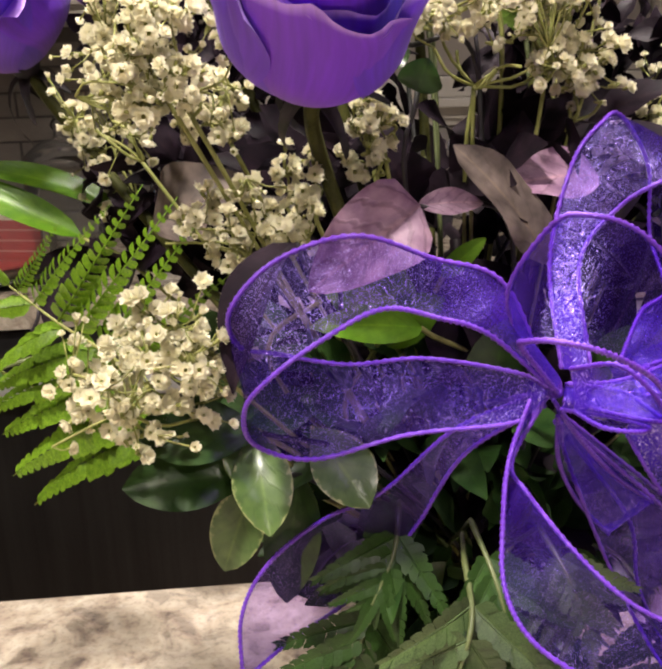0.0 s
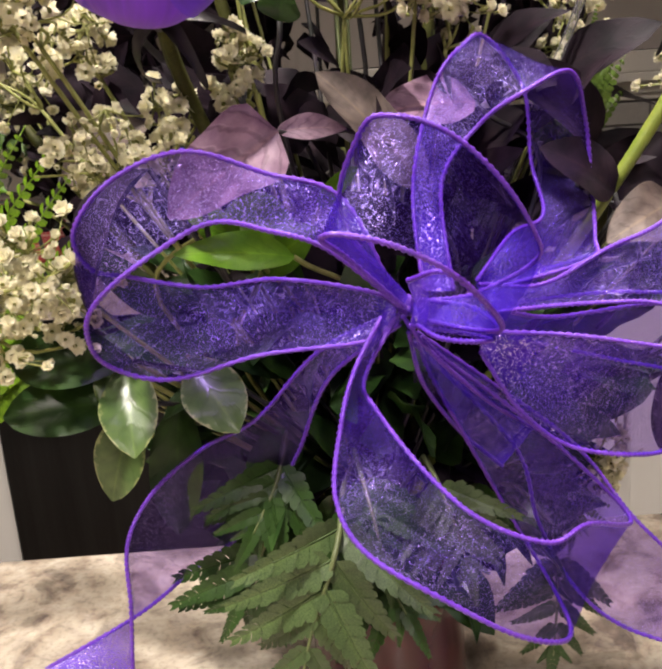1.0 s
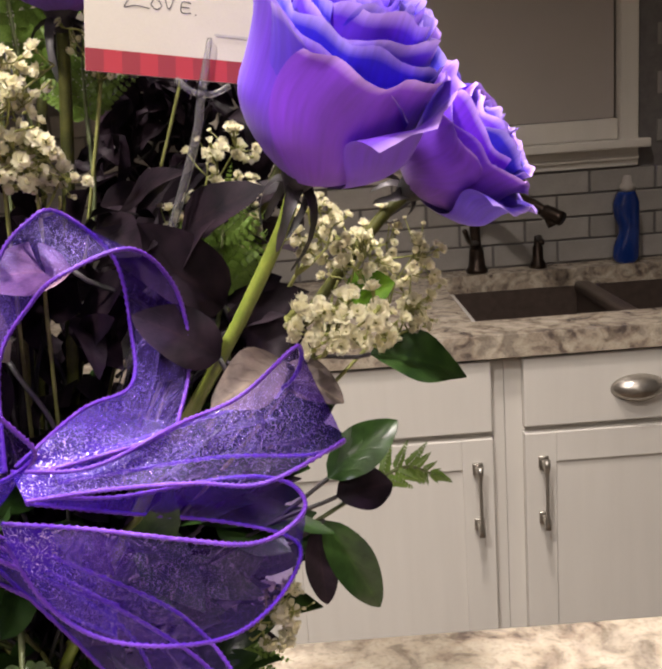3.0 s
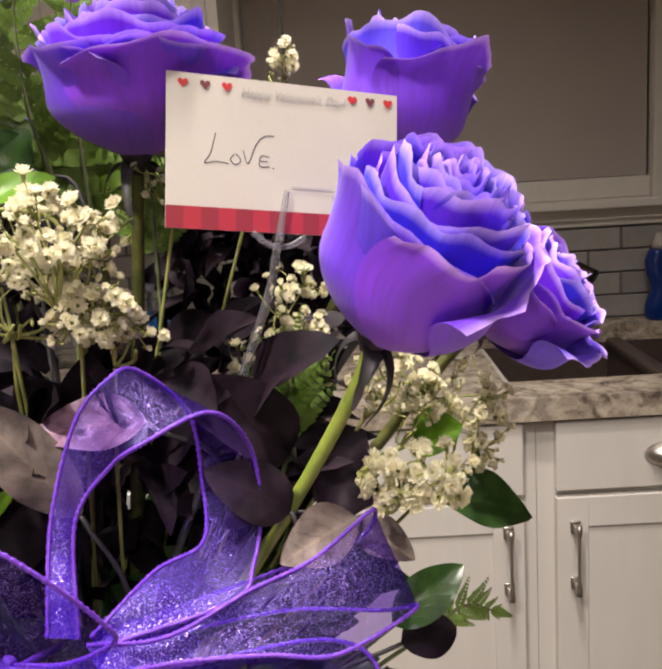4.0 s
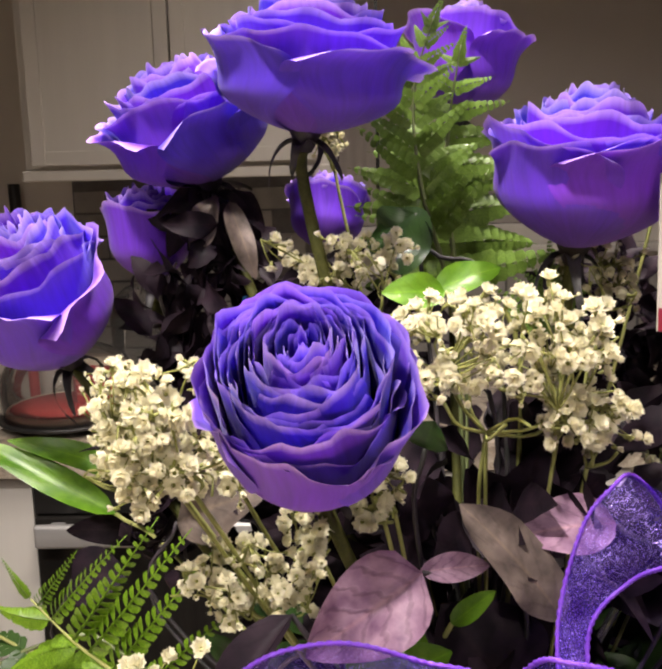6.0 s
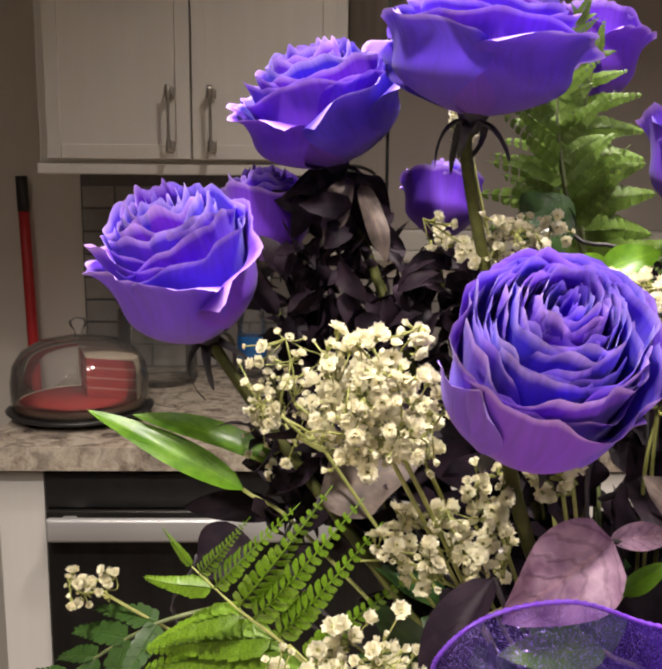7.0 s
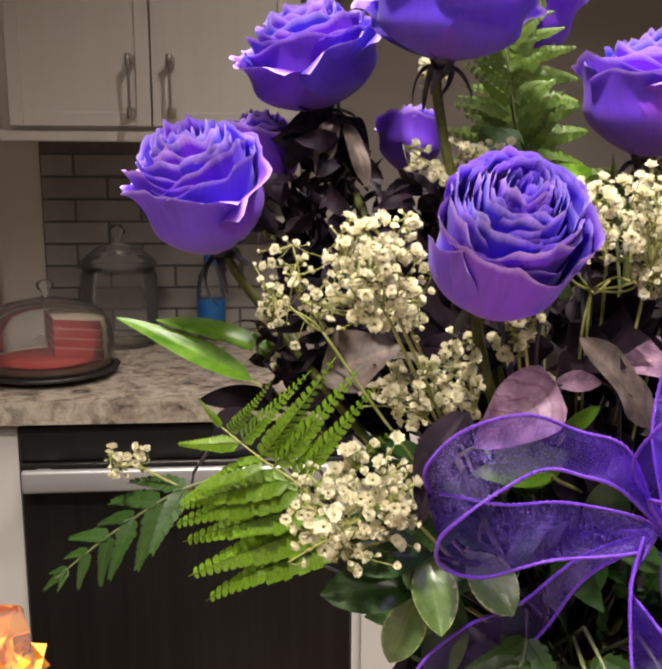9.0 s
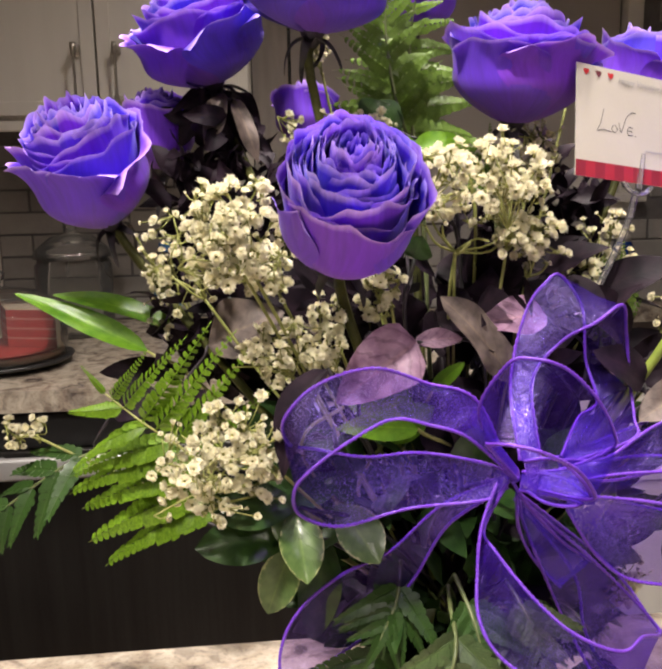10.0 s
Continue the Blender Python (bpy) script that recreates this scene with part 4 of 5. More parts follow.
spray(31, (0.122, 0.365, 1.309), (0.046, 0.026, 0.025), 273, 0.0038, split=(0.12, 0.375, 1.271))
spray(32, (0.154, 0.362, 1.28), (0.022, 0.014, 0.014), 46, 0.0036, split=(0.12, 0.375, 1.271))
spray(33, (0.003, 0.322, 1.287), (0.022, 0.02, 0.028), 172, 0.0036)
spray(34, (0.03, 0.345, 1.226), (0.026, 0.018, 0.016), 153, 0.0034)
spray(35, (-0.007, 0.315, 1.179), (0.032, 0.024, 0.024), 218, 0.0034)
spray(36, (-0.045, 0.47, 1.243), (0.013, 0.016, 0.034), 39, 0.0032)
spray(37, (0.275, 0.365, 1.207), (0.023, 0.016, 0.013), 109, 0.004)
spray(38, (0.292, 0.425, 1.223), (0.032, 0.02, 0.022), 85, 0.0032)
spray(39, (0.228, 0.43, 1.257), (0.018, 0.018, 0.032), 109, 0.0034)
spray(40, (0.067, 0.435, 1.335), (0.034, 0.02, 0.014), 111, 0.0034)
spray(41, (0.227, 0.49, 1.378), (0.01, 0.01, 0.014), 24, 0.0036)
spray(42, (0.238, 0.4, 1.06), (0.014, 0.014, 0.022), 61, 0.0036)
spray(43, (-0.131, 0.45, 1.16), (0.013, 0.012, 0.014), 28, 0.0034)
spray(44, (0.181, 0.43, 1.327), (0.02, 0.018, 0.018), 61, 0.003)
spray(45, (0.15, 0.37, 1.298), (0.02, 0.018, 0.022), 79, 0.0038)
spray(46, (0.006, 0.318, 1.19), (0.024, 0.018, 0.024), 72, 0.0036)
spray(47, (-0.004, 0.32, 1.291), (0.016, 0.014, 0.026), 78, 0.0036)
spray(48, (0.31, 0.42, 1.204), (0.016, 0.014, 0.028), 61, 0.0036)
spray(49, (0.059, 0.5, 1.391), (0.014, 0.014, 0.02), 36, 0.0032)
spray(51, (0.019, 0.36, 1.267), (0.016, 0.014, 0.016), 78, 0.0038)
spray(52, (0.05, 0.36, 1.24), (0.012, 0.012, 0.014), 39, 0.0038)
spray(53, (0.08, 0.36, 1.262), (0.012, 0.01, 0.012), 26, 0.0038)
spray(54, (-0.03, 0.42, 1.265), (0.028, 0.016, 0.03), 78, 0.0034)
spray(55, (0.162, 0.372, 1.274), (0.02, 0.012, 0.012), 33, 0.0038)
spray(56, (0.228, 0.43, 1.246), (0.014, 0.014, 0.022), 65, 0.0034)
spray(57, (0.269, 0.405, 1.238), (0.018, 0.016, 0.024), 60, 0.0034)
spray(58, (0.215, 0.425, 1.238), (0.024, 0.016, 0.02), 78, 0.0034)
spray(50, (0.077, 0.36, 1.252), (0.012, 0.012, 0.014), 24, 0.0042)

# ---- ferns ----


def pinna_mesh(name, material, pairs, reach, wide, seed, lean=0.75, teeth=0.1):
    """One side branch of a fern, 1 long: a rib with rounded, toothed leaflets in overlapping pairs, tapering to a drawn-out point."""
    rnd = random.Random(seed)
    bm = bmesh.new()
    uv = bm.loops.layers.uv.verify()
    for k in range(pairs):
        s = 0.04 + 0.93 * k / pairs
        taper = (1 - s) ** 1.15 * (0.75 + 0.25 * min(1.0, k / 2))
        ln, wd = reach * taper * rnd.uniform(0.92, 1.08) + 0.02, wide * (0.35 + 0.65 * taper)
        for side in (-1, 1):
            a = Vector((side * 0.004, s, 0.0))
            d = Vector((side * math.cos(lean), math.sin(lean), rnd.uniform(-0.05, 0.22))).normalized()
            w = Vector((-d.y * side, d.x * side, 0.0))
            ring = []
            for q in range(13):
                t = 2 * math.pi * q / 13
                along = 0.5 - 0.5 * math.cos(t)
                edge = math.sin(t) * (0.62 + 0.38 * math.sin(math.pi * along)) * (1 + (teeth if q % 2 else -teeth))
                ring.append(bm.verts.new(a + d * (ln * along) + w * (wd * 0.62 * edge) + Vector((0, 0, 0.12 * ln * math.sin(math.pi * along) + 0.3 * edge * wd))))
            mid = bm.verts.new(a + d * ln * 0.5 + Vector((0, 0, 0.02 * ln)))
            for i in range(13):
                f = bm.faces.new((ring[i], ring[(i + 1) % 13], mid))
                for lp in f.loops:
                    lp[uv].uv = (0.5 if lp.vert is mid else 0.8, s)
    tube(bm, [Vector((0, i / 6, -0.004)) for i in range(7)], [0.009 * (1 - i / 7) + 0.002 for i in range(7)], 4)
    for v in bm.verts:
        v.co.z -= 0.2 * v.co.y ** 2
        v.co.x += (0.08 - 0.08 * seed) * v.co.y ** 2
    data = bpy.data.meshes.new(name)
    bm.to_mesh(data)
    bm.free()
    data.materials.append(material)
    data.shade_smooth()
    return data


def leather_pinna(name, material, seed, cut=1.0):
    """A broad side branch, 1 long: free lobes at its foot, running together to a toothed, pointed blade."""
    rnd = random.Random(seed)
    bm = bmesh.new()
    uv = bm.loops.layers.uv.verify()
    lobes = 9
    for side in (-1, 1):
        for k in range(lobes):
            s0, s1 = k / lobes, (k + 1) / lobes
            w = 0.175 * (1 - s0) ** 0.75 * rnd.uniform(0.9, 1.1) * (0.72 if k == 0 else 1.0) + 0.012
            gap = 0.12 if k < 2 else 0.3 if k < 5 else 0.5
            gap *= cut
            up = 0.05 + 0.03 * rnd.random()
            pts = [(0, s0), (gap * w, s0 + 0.02), (0.8 * w, s0 + 0.035), (w, s0 + 0.09), (0.93 * w, s0 + 0.115), (0.9 * w, s0 + 0.15), (0.62 * w, s1 + 0.035), (gap * w * 0.9, s1 + 0.012), (0, s1)]
            vs = [bm.verts.new((side * x, y + 0.22 * x, up * x / 0.2 - 0.5 * x * x)) for x, y in pts]
            f = bm.faces.new(vs if side > 0 else vs[::-1])
            for lp in f.loops:
                lp[uv].uv = (0.5 + 1.1 * lp.vert.co.x, lp.vert.co.y)
    tube(bm, [Vector((0, i / 6, -0.002)) for i in range(7)], [0.014 * (1 - i / 7) + 0.003 for i in range(7)], 4)
    for v in bm.verts:
        v.co.z -= 0.2 * v.co.y ** 2
        v.co.x += (0.05 - 0.05 * seed) * v.co.y ** 2
    bmesh.ops.triangulate(bm, faces=bm.faces[:])
    data = bpy.data.meshes.new(name)
    bm.to_mesh(data)
    bm.free()
    data.materials.append(material)
    return data


PINNAE = {k: [pinna_mesh("pinna", m, n, b, w, s, a) for s in range(3)] for k, m, n, b, w, a in (("bright", FERN, 15, 0.14, 0.068, 0.85), ("mid", FERN_MID, 9, 0.2, 0.1, 0.75))}
PINNAE["broad"] = [leather_pinna("pinna", FERN_LEATHER, s) for s in range(3)]
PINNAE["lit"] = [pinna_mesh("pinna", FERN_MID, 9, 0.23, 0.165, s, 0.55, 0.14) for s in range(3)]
# dark copies of the broad pinnae, with shade put into the green
PINNAE["shaded"] = [leather_pinna("pinna", FERN_SHADED, s) for s in range(3)]


def fern(seed, points, look_to, longest, pairs, tone, label, angle=58, stiff=0.25, first=0.25, upper=1.0):
    """A frond along the points: a rachis with side branches in two rows, longest near the foot."""
    rnd = random.Random(seed)
    line = stem_line(seed, points[0], Vector(points[1]) - Vector(points[0]), 12)
    frond = spline(points, 40)
    root = thing("fern_frond", line[0], label, "fern", "fern fronds")
    part("rachis", tube(bmesh.new(), line + frond[1:], [0.0011] * len(line) + [0.0011 * (1 - i / 44) + 0.0003 for i in range(40)], 5), FERN_STALK if tone != "bright" else TWIG, root)
    face = Vector(look_to).normalized()
    for k in range(pairs):
        s = first + (1 - first) * (k + 0.5) / pairs
        i = min(39, int(s * 40))
        p, d = frond[i], (frond[i + 1] - frond[i]).normalized()
        side0 = d.cross(face).normalized()
        ln = longest * (math.sin((1 - (s - first) / (1 - first)) * math.pi / 2) ** 0.8) * rnd.uniform(0.9, 1.08) + 0.006
        for sg in (-1, 1):
            a = radians(angle * (1 - 0.35 * s) + rnd.uniform(-6, 6))
            way = (d * math.cos(a) + side0 * sg * math.sin(a) + face * rnd.uniform(-stiff, stiff * 0.6)).normalized()
            m = frame_to(p, p + way, face + Vector((rnd.uniform(-0.2, 0.2), 0, rnd.uniform(-0.2, 0.2))))
            place("pinna", rnd.choice(PINNAE[tone]), root, m=m @ Matrix.Diagonal((ln, ln, ln, 1)) @ Matrix.Scale(upper if sg > 0 else 1.0, 4))
    m = frame_to(frond[-4], frond[-1] + (frond[-1] - frond[-4]), face)
    place("pinna", PINNAE[tone][0], root, m=m @ Matrix.Diagonal((0.02, 0.02, 0.02, 1)))
    return root


def open_frond(seed, rachis, sides, label, face):
    """A frond whose side branches droop each their own way: sides are (foot, tip) of each."""
    rnd = random.Random(seed)
    line = stem_line(seed, rachis[0], Vector(rachis[1]) - Vector(rachis[0]), 12)
    frond = spline(rachis, 24)
    root = thing("fern_frond", line[0], label, "fern", "fern fronds")
    part("rachis", tube(bmesh.new(), line + frond[1:], [0.0012] * len(line) + [0.0012 * (1 - i / 26) + 0.0002 for i in range(24)], 5), TWIG, root)
    for foot_at, tip in sides:
        near = min(frond, key=lambda q: (q - Vector(foot_at)).length)
        way = Vector(tip) - near
        turn = Vector(face) + Vector((rnd.uniform(-0.25, 0.25), 0, rnd.uniform(-0.25, 0.25)))
        ln = way.length * 1.04
        place("pinna", rnd.choice(PINNAE["bright"]), root, m=frame_to(near, near + way + Vector(face).normalized() * 0.006, turn) @ Matrix.Diagonal((ln * 1.05, ln, ln, 1)))
    return root


open_frond(61, [(0.0, 0.365, 1.135), (-0.014, 0.37, 1.155), (-0.03, 0.374, 1.17), (-0.05, 0.38, 1.183), (-0.07, 0.39, 1.197)],
           [((-0.027, 0.375, 1.17), (-0.108, 0.42, 1.134)), ((-0.017, 0.375, 1.16), (-0.104, 0.42, 1.117)),
            ((-0.012, 0.375, 1.15), (-0.102, 0.42, 1.098)), ((-0.004, 0.37, 1.14), (-0.093, 0.42, 1.09)),
            ((-0.045, 0.38, 1.18), (-0.1, 0.415, 1.155)), ((-0.058, 0.385, 1.19), (-0.098, 0.41, 1.178)),
            ((-0.066, 0.385, 1.196), (-0.045, 0.372, 1.22)), ((-0.058, 0.384, 1.19), (-0.028, 0.37, 1.228)), ((-0.05, 0.382, 1.184), (-0.012, 0.368, 1.233)),
            ((-0.042, 0.378, 1.178), (0.0, 0.368, 1.228)), ((-0.034, 0.376, 1.172), (0.008, 0.366, 1.219)), ((-0.022, 0.373, 1.163), (0.014, 0.364, 1.205)),
            ((-0.034, 0.376, 1.172), (-0.104, 0.418, 1.145)),
            ((-0.07, 0.39, 1.197), (-0.084, 0.398, 1.21))],
           "bright green feathery fern frond with drooping side branches", (0.15, -0.8, 0.6))
fern(63, [(-0.063, 0.445, 1.151), (-0.098, 0.44, 1.143), (-0.139, 0.44, 1.117), (-0.172, 0.435, 1.092)], (0.0, -0.6, 0.8), 0.036, 6, "shaded", "dark green fern frond arching outward, shade in its colour", angle=50)
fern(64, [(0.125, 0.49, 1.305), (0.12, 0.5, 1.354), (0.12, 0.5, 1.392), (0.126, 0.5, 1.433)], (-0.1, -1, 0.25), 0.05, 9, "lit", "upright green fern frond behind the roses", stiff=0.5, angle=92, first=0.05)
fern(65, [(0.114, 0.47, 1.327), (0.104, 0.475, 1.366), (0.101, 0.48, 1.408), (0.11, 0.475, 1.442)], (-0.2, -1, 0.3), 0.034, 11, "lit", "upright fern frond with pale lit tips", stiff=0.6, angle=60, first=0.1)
fern(66, [(0.107, 0.325, 1.095), (0.103, 0.295, 1.088), (0.097, 0.287, 1.073), (0.09, 0.285, 1.053), (0.084, 0.283, 1.028)], (0.05, -0.95, 0.3), 0.042, 6, "broad", "broad grey-green fern frond hanging over the vase", angle=52, first=0.15)
fern(67, [(0.077, 0.34, 1.073), (0.068, 0.335, 1.055), (0.06, 0.33, 1.04)], (0.1, -0.9, 0.4), 0.04, 4, "shaded", "dark green fern frond under the bow, shade in its colour", angle=60)
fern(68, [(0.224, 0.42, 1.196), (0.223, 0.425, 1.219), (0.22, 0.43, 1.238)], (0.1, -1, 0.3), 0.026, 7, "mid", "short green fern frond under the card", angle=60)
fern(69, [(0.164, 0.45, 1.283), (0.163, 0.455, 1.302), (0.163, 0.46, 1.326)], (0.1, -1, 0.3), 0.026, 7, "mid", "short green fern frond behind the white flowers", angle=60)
fern(70, [(0.198, 0.36, 1.052), (0.199, 0.35, 1.026), (0.196, 0.345, 0.993)], (0.0, -0.9, 0.4), 0.026, 5, "shaded", "dark green fern frond beside the ribbon tail, shade in its colour", angle=60)
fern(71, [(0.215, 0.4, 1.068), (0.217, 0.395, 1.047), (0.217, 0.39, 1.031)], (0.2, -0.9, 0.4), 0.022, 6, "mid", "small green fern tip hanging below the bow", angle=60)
fern(72, [(0.118, 0.32, 1.075), (0.12, 0.31, 1.062), (0.127, 0.3, 1.051)], (0.0, -0.9, 0.4), 0.034, 4, "shaded", "dark green fern frond over the vase rim, shade in its colour", angle=60)
fern(73, [(0.222, 0.4, 1.206), (0.224, 0.405, 1.225), (0.229, 0.41, 1.257)], (0.1, -1, 0.3), 0.03, 8, "mid", "upright green fern frond beside the stems", angle=50)
fern(74, [(0.274, 0.4, 1.116), (0.299, 0.42, 1.121), (0.316, 0.43, 1.112)], (0.1, -1, 0.3), 0.016, 6, "mid", "small green fern tip beside the flowers", angle=50)

fern(76, [(0.112, 0.335, 1.105), (0.116, 0.312, 1.092), (0.12, 0.302, 1.072)], (0.1, -0.95, 0.3), 0.028, 5, "shaded", "small green fern sprig under the bow, shade in its colour", angle=50)
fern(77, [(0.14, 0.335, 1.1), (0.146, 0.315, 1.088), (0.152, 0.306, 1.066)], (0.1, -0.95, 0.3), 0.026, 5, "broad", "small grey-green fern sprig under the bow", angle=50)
fern(78, [(0.085, 0.345, 1.11), (0.08, 0.33, 1.095), (0.07, 0.322, 1.078)], (0.0, -0.95, 0.3), 0.03, 5, "shaded", "small dark fern sprig under the bow, shade in its colour", angle=52)

# ---- broad leaves ----


def leaf_sheet(length, width, shape, curl, fold, wave, seed, rows=13, cols=7):
    """A blade from the origin along y: shape < 1 puts its belly near the foot; curl bends the tip back."""
    rnd = random.Random(seed)
    ph, grid = rnd.uniform(0, 6.28), []
    for i in range(rows):
        s = i / (rows - 1)
        w = width / 2 * (math.sin(math.pi * s ** shape) ** 0.75) + 0.0004
        a = curl * s
        y = length * (s if abs(curl) < 1e-3 else math.sin(a) / curl)
        z = -length * (0 if abs(curl) < 1e-3 else (1 - math.cos(a)) / curl)
        row = []
        for j in range(cols):
            u = 2 * j / (cols - 1) - 1
            row.append((u * w, y, z + fold * abs(u) * w + wave * w * math.sin(7 * s + ph + 2 * u) * abs(u)))
        grid.append(row)
    return grid


def leaf(seed, base, tip, width, material, label, face=(0, -0.8, 0.6), shape=0.85, curl=0.5, fold=0.25, wave=0.15, name="leaf", twig=None):
    """A leaf on its own thin stalk from the vase."""
    base, tip = Vector(base), Vector(tip)
    way = (tip - base).normalized()
    line = stem_line(seed, base, way) if twig is None else spline([Vector(twig), (Vector(twig) + base) / 2 + way * 0.002, base], 6)
    root = thing(name, line[0], label, "leaf", "leaves in the bouquet")
    part("stalk", tube(bmesh.new(), line, 0.0011, 5), TWIG if material in (GREEN, PALE, VARIEGATED) else SEPAL, root)
    length = (tip - base).length * (1 + 0.04 * curl * curl)
    m = frame_to(base, tip, face) @ Matrix.Rotation(curl * 0.5, 4, "X")
    part("blade", sheet(bmesh.new(), leaf_sheet(length, width, shape, curl, fold, wave, seed)), material, root, m=m)
    return root


leaf(101, (-0.055, 0.475, 1.201), (-0.139, 0.495, 1.238), 0.016, GREEN, "long bright green strap leaf", shape=0.7, curl=0.3, face=(0, -0.7, 0.7))
leaf(102, (-0.036, 0.48, 1.215), (-0.114, 0.49, 1.237), 0.016, GREEN, "bright green pointed leaf", shape=0.7, curl=0.5, face=(0, -0.6, 0.8))
leaf(103, (0.092, 0.337, 1.231), (0.05, 0.328, 1.204), 0.033, PLUM, "plum-pink veined dried leaf", fold=0.5, wave=0.4, curl=0.2, shape=0.62, face=(0.1, -0.85, 0.5))
leaf(104, (0.091, 0.338, 1.231), (0.117, 0.345, 1.23), 0.01, PLUM, "narrow plum-pink pointed leaf")
leaf(105, (0.146, 0.352, 1.204), (0.107, 0.352, 1.251), 0.026, TAUPE, "grey-brown veined leaf with a rolled edge", shape=1.0, wave=0.3, face=(0.3, -0.75, 0.5))
leaf(106, (0.17, 0.37, 1.235), (0.127, 0.362, 1.233), 0.024, PLUM, "pale pink-mauve dried leaf", face=(0, -0.7, 0.7))
leaf(107, (0.046, 0.325, 1.222), (0.022, 0.308, 1.174), 0.019, BLACK, "dark brown curled leaf with a pale rolled rim beside the bow", curl=1.0, fold=0.8, shape=0.85, face=(-0.6, -0.7, 0.3))
leaf(108, (0.028, 0.33, 1.152), (0.032, 0.303, 1.122), 0.021, VARIEGATED, "green leaf with a cream margin hanging down", shape=1.25)
leaf(109, (0.05, 0.335, 1.149), (0.069, 0.315, 1.124), 0.023, VARIEGATED, "green leaf with a cream margin under the bow", shape=1.25)
leaf(110, (0.031, 0.325, 1.152), (-0.015, 0.325, 1.155), 0.026, GREEN_DARK, "glossy green leaf reaching outward", shape=1.25)
leaf(111, (0.03, 0.33, 1.134), (-0.022, 0.328, 1.132), 0.024, GREEN_DARK, "glossy dark green rounded leaf", shape=1.25)
leaf(112, (0.03, 0.335, 1.136), (0.013, 0.335, 1.09), 0.02, VARIEGATED, "pale green leaf hanging down", shape=1.25)
leaf(113, (0.044, 0.34, 1.128), (0.037, 0.34, 1.07), 0.022, GREEN_DARK, "dark green leaf hanging under the bow")
leaf(114, (0.026, 0.33, 1.148), (0.019, 0.318, 1.138), 0.012, VARIEGATED, "small green leaf with a cream margin", shape=1.25)
leaf(115, (0.264, 0.385, 1.133), (0.297, 0.4, 1.152), 0.02, GREEN_DARK, "dark green leaf beside the ribbon")
leaf(116, (0.267, 0.385, 1.124), (0.293, 0.4, 1.122), 0.02, BLACK, "dark narrow leaf beside the ribbon")
leaf(117, (0.261, 0.383, 1.114), (0.283, 0.386, 1.068), 0.019, GREEN_DARK, "glossy dark green folded leaf", fold=0.5)
leaf(118, (0.257, 0.385, 1.11), (0.259, 0.39, 1.069), 0.014, BLACK, "dark green rounded leaf hanging down")
leaf(119, (0.287, 0.41, 1.181), (0.332, 0.42, 1.164), 0.03, GREEN_DARK, "dark green pointed leaf under white flowers", face=(0, -0.5, 0.85))
leaf(120, (0.279, 0.42, 1.204), (0.3, 0.41, 1.213), 0.022, GREEN, "green leaf between white flowers")
leaf(121, (-0.034, 0.5, 1.179), (-0.09, 0.5, 1.182), 0.018, BLACK, "nearly black narrow plum leaf", curl=0.7)
leaf(122, (-0.029, 0.47, 1.19), (-0, 0.46, 1.215), 0.034, BLACK, "dark plum cupped broad leaf", fold=0.6)
leaf(123, (-0.015, 0.435, 1.212), (0.031, 0.425, 1.232), 0.034, TAUPE, "grey-mauve leaf with pale underside", wave=0.35)
leaf(124, (0.225, 0.365, 1.196), (0.193, 0.36, 1.217), 0.024, BLACK, "nearly black broad plum leaf", curl=0.8)
leaf(125, (0.225, 0.395, 1.211), (0.177, 0.375, 1.249), 0.032, BLACK, "long dark leaf with a pale curled rim", curl=0.9, fold=0.5)
leaf(126, (0.251, 0.365, 1.192), (0.22, 0.358, 1.177), 0.022, TAUPE, "grey-brown dried wavy leaf", wave=0.4)
leaf(127, (0.249, 0.37, 1.189), (0.273, 0.36, 1.175), 0.016, TAUPE, "narrow grey-brown dried leaf")
leaf(128, (0.236, 0.395, 1.183), (0.257, 0.4, 1.216), 0.034, BLACK, "dark purple crinkled dried leaf", wave=0.6)
leaf(129, (0.129, 0.36, 1.166), (0.102, 0.37, 1.202), 0.05, BLACK, "large nearly black plum leaf")
leaf(130, (0.107, 0.4, 1.323), (0.081, 0.395, 1.324), 0.014, GREEN, "rounded fresh green leaf", face=(0, -0.9, 0.4))
leaf(131, (0.103, 0.405, 1.323), (0.132, 0.415, 1.331), 0.014, GREEN, "green leaf behind white flowers")
leaf(132, (0.09, 0.37, 1.288), (0.081, 0.365, 1.277), 0.014, GREEN_DARK, "dark green leaf among white flowers")
leaf(133, (0.094, 0.345, 1.183), (0.05, 0.33, 1.19), 0.015, GREEN, "bright green leaf behind the bow")
leaf(134, (0.105, 0.36, 1.199), (0.121, 0.355, 1.215), 0.008, GREEN, "narrow bright green leaf tip")
leaf(135, (0.08, 0.36, 1.175), (0.104, 0.35, 1.193), 0.02, GREEN, "green leaf behind the ribbon")
leaf(137, (-0, 0.525, 1.365), (0.02, 0.53, 1.319), 0.018, BLACK, "dark drooping leaf under a rose", twig=(-0.005, 0.531, 1.364))
leaf(138, (-0.009, 0.53, 1.365), (-0.031, 0.53, 1.328), 0.016, BLACK, "dark drooping leaf under a rose", twig=(-0.005, 0.531, 1.364))
leaf(141, (0.101, 0.47, 1.352), (0.09, 0.47, 1.334), 0.03, GREEN_DARK, "dull green leaf among the flowers")
leaf(142, (0.073, 0.35, 1.188), (0.054, 0.34, 1.204), 0.014, GREEN, "bright green leaf inside the ribbon loop")
leaf(143, (0.107, 0.46, 1.335), (0.078, 0.47, 1.34), 0.04, GREEN_DARK, "dull green leaf behind the rose")
leaf(144, (-0.079, 0.47, 1.167), (-0.047, 0.46, 1.175), 0.03, BLACK, "dark leaf behind the fern")
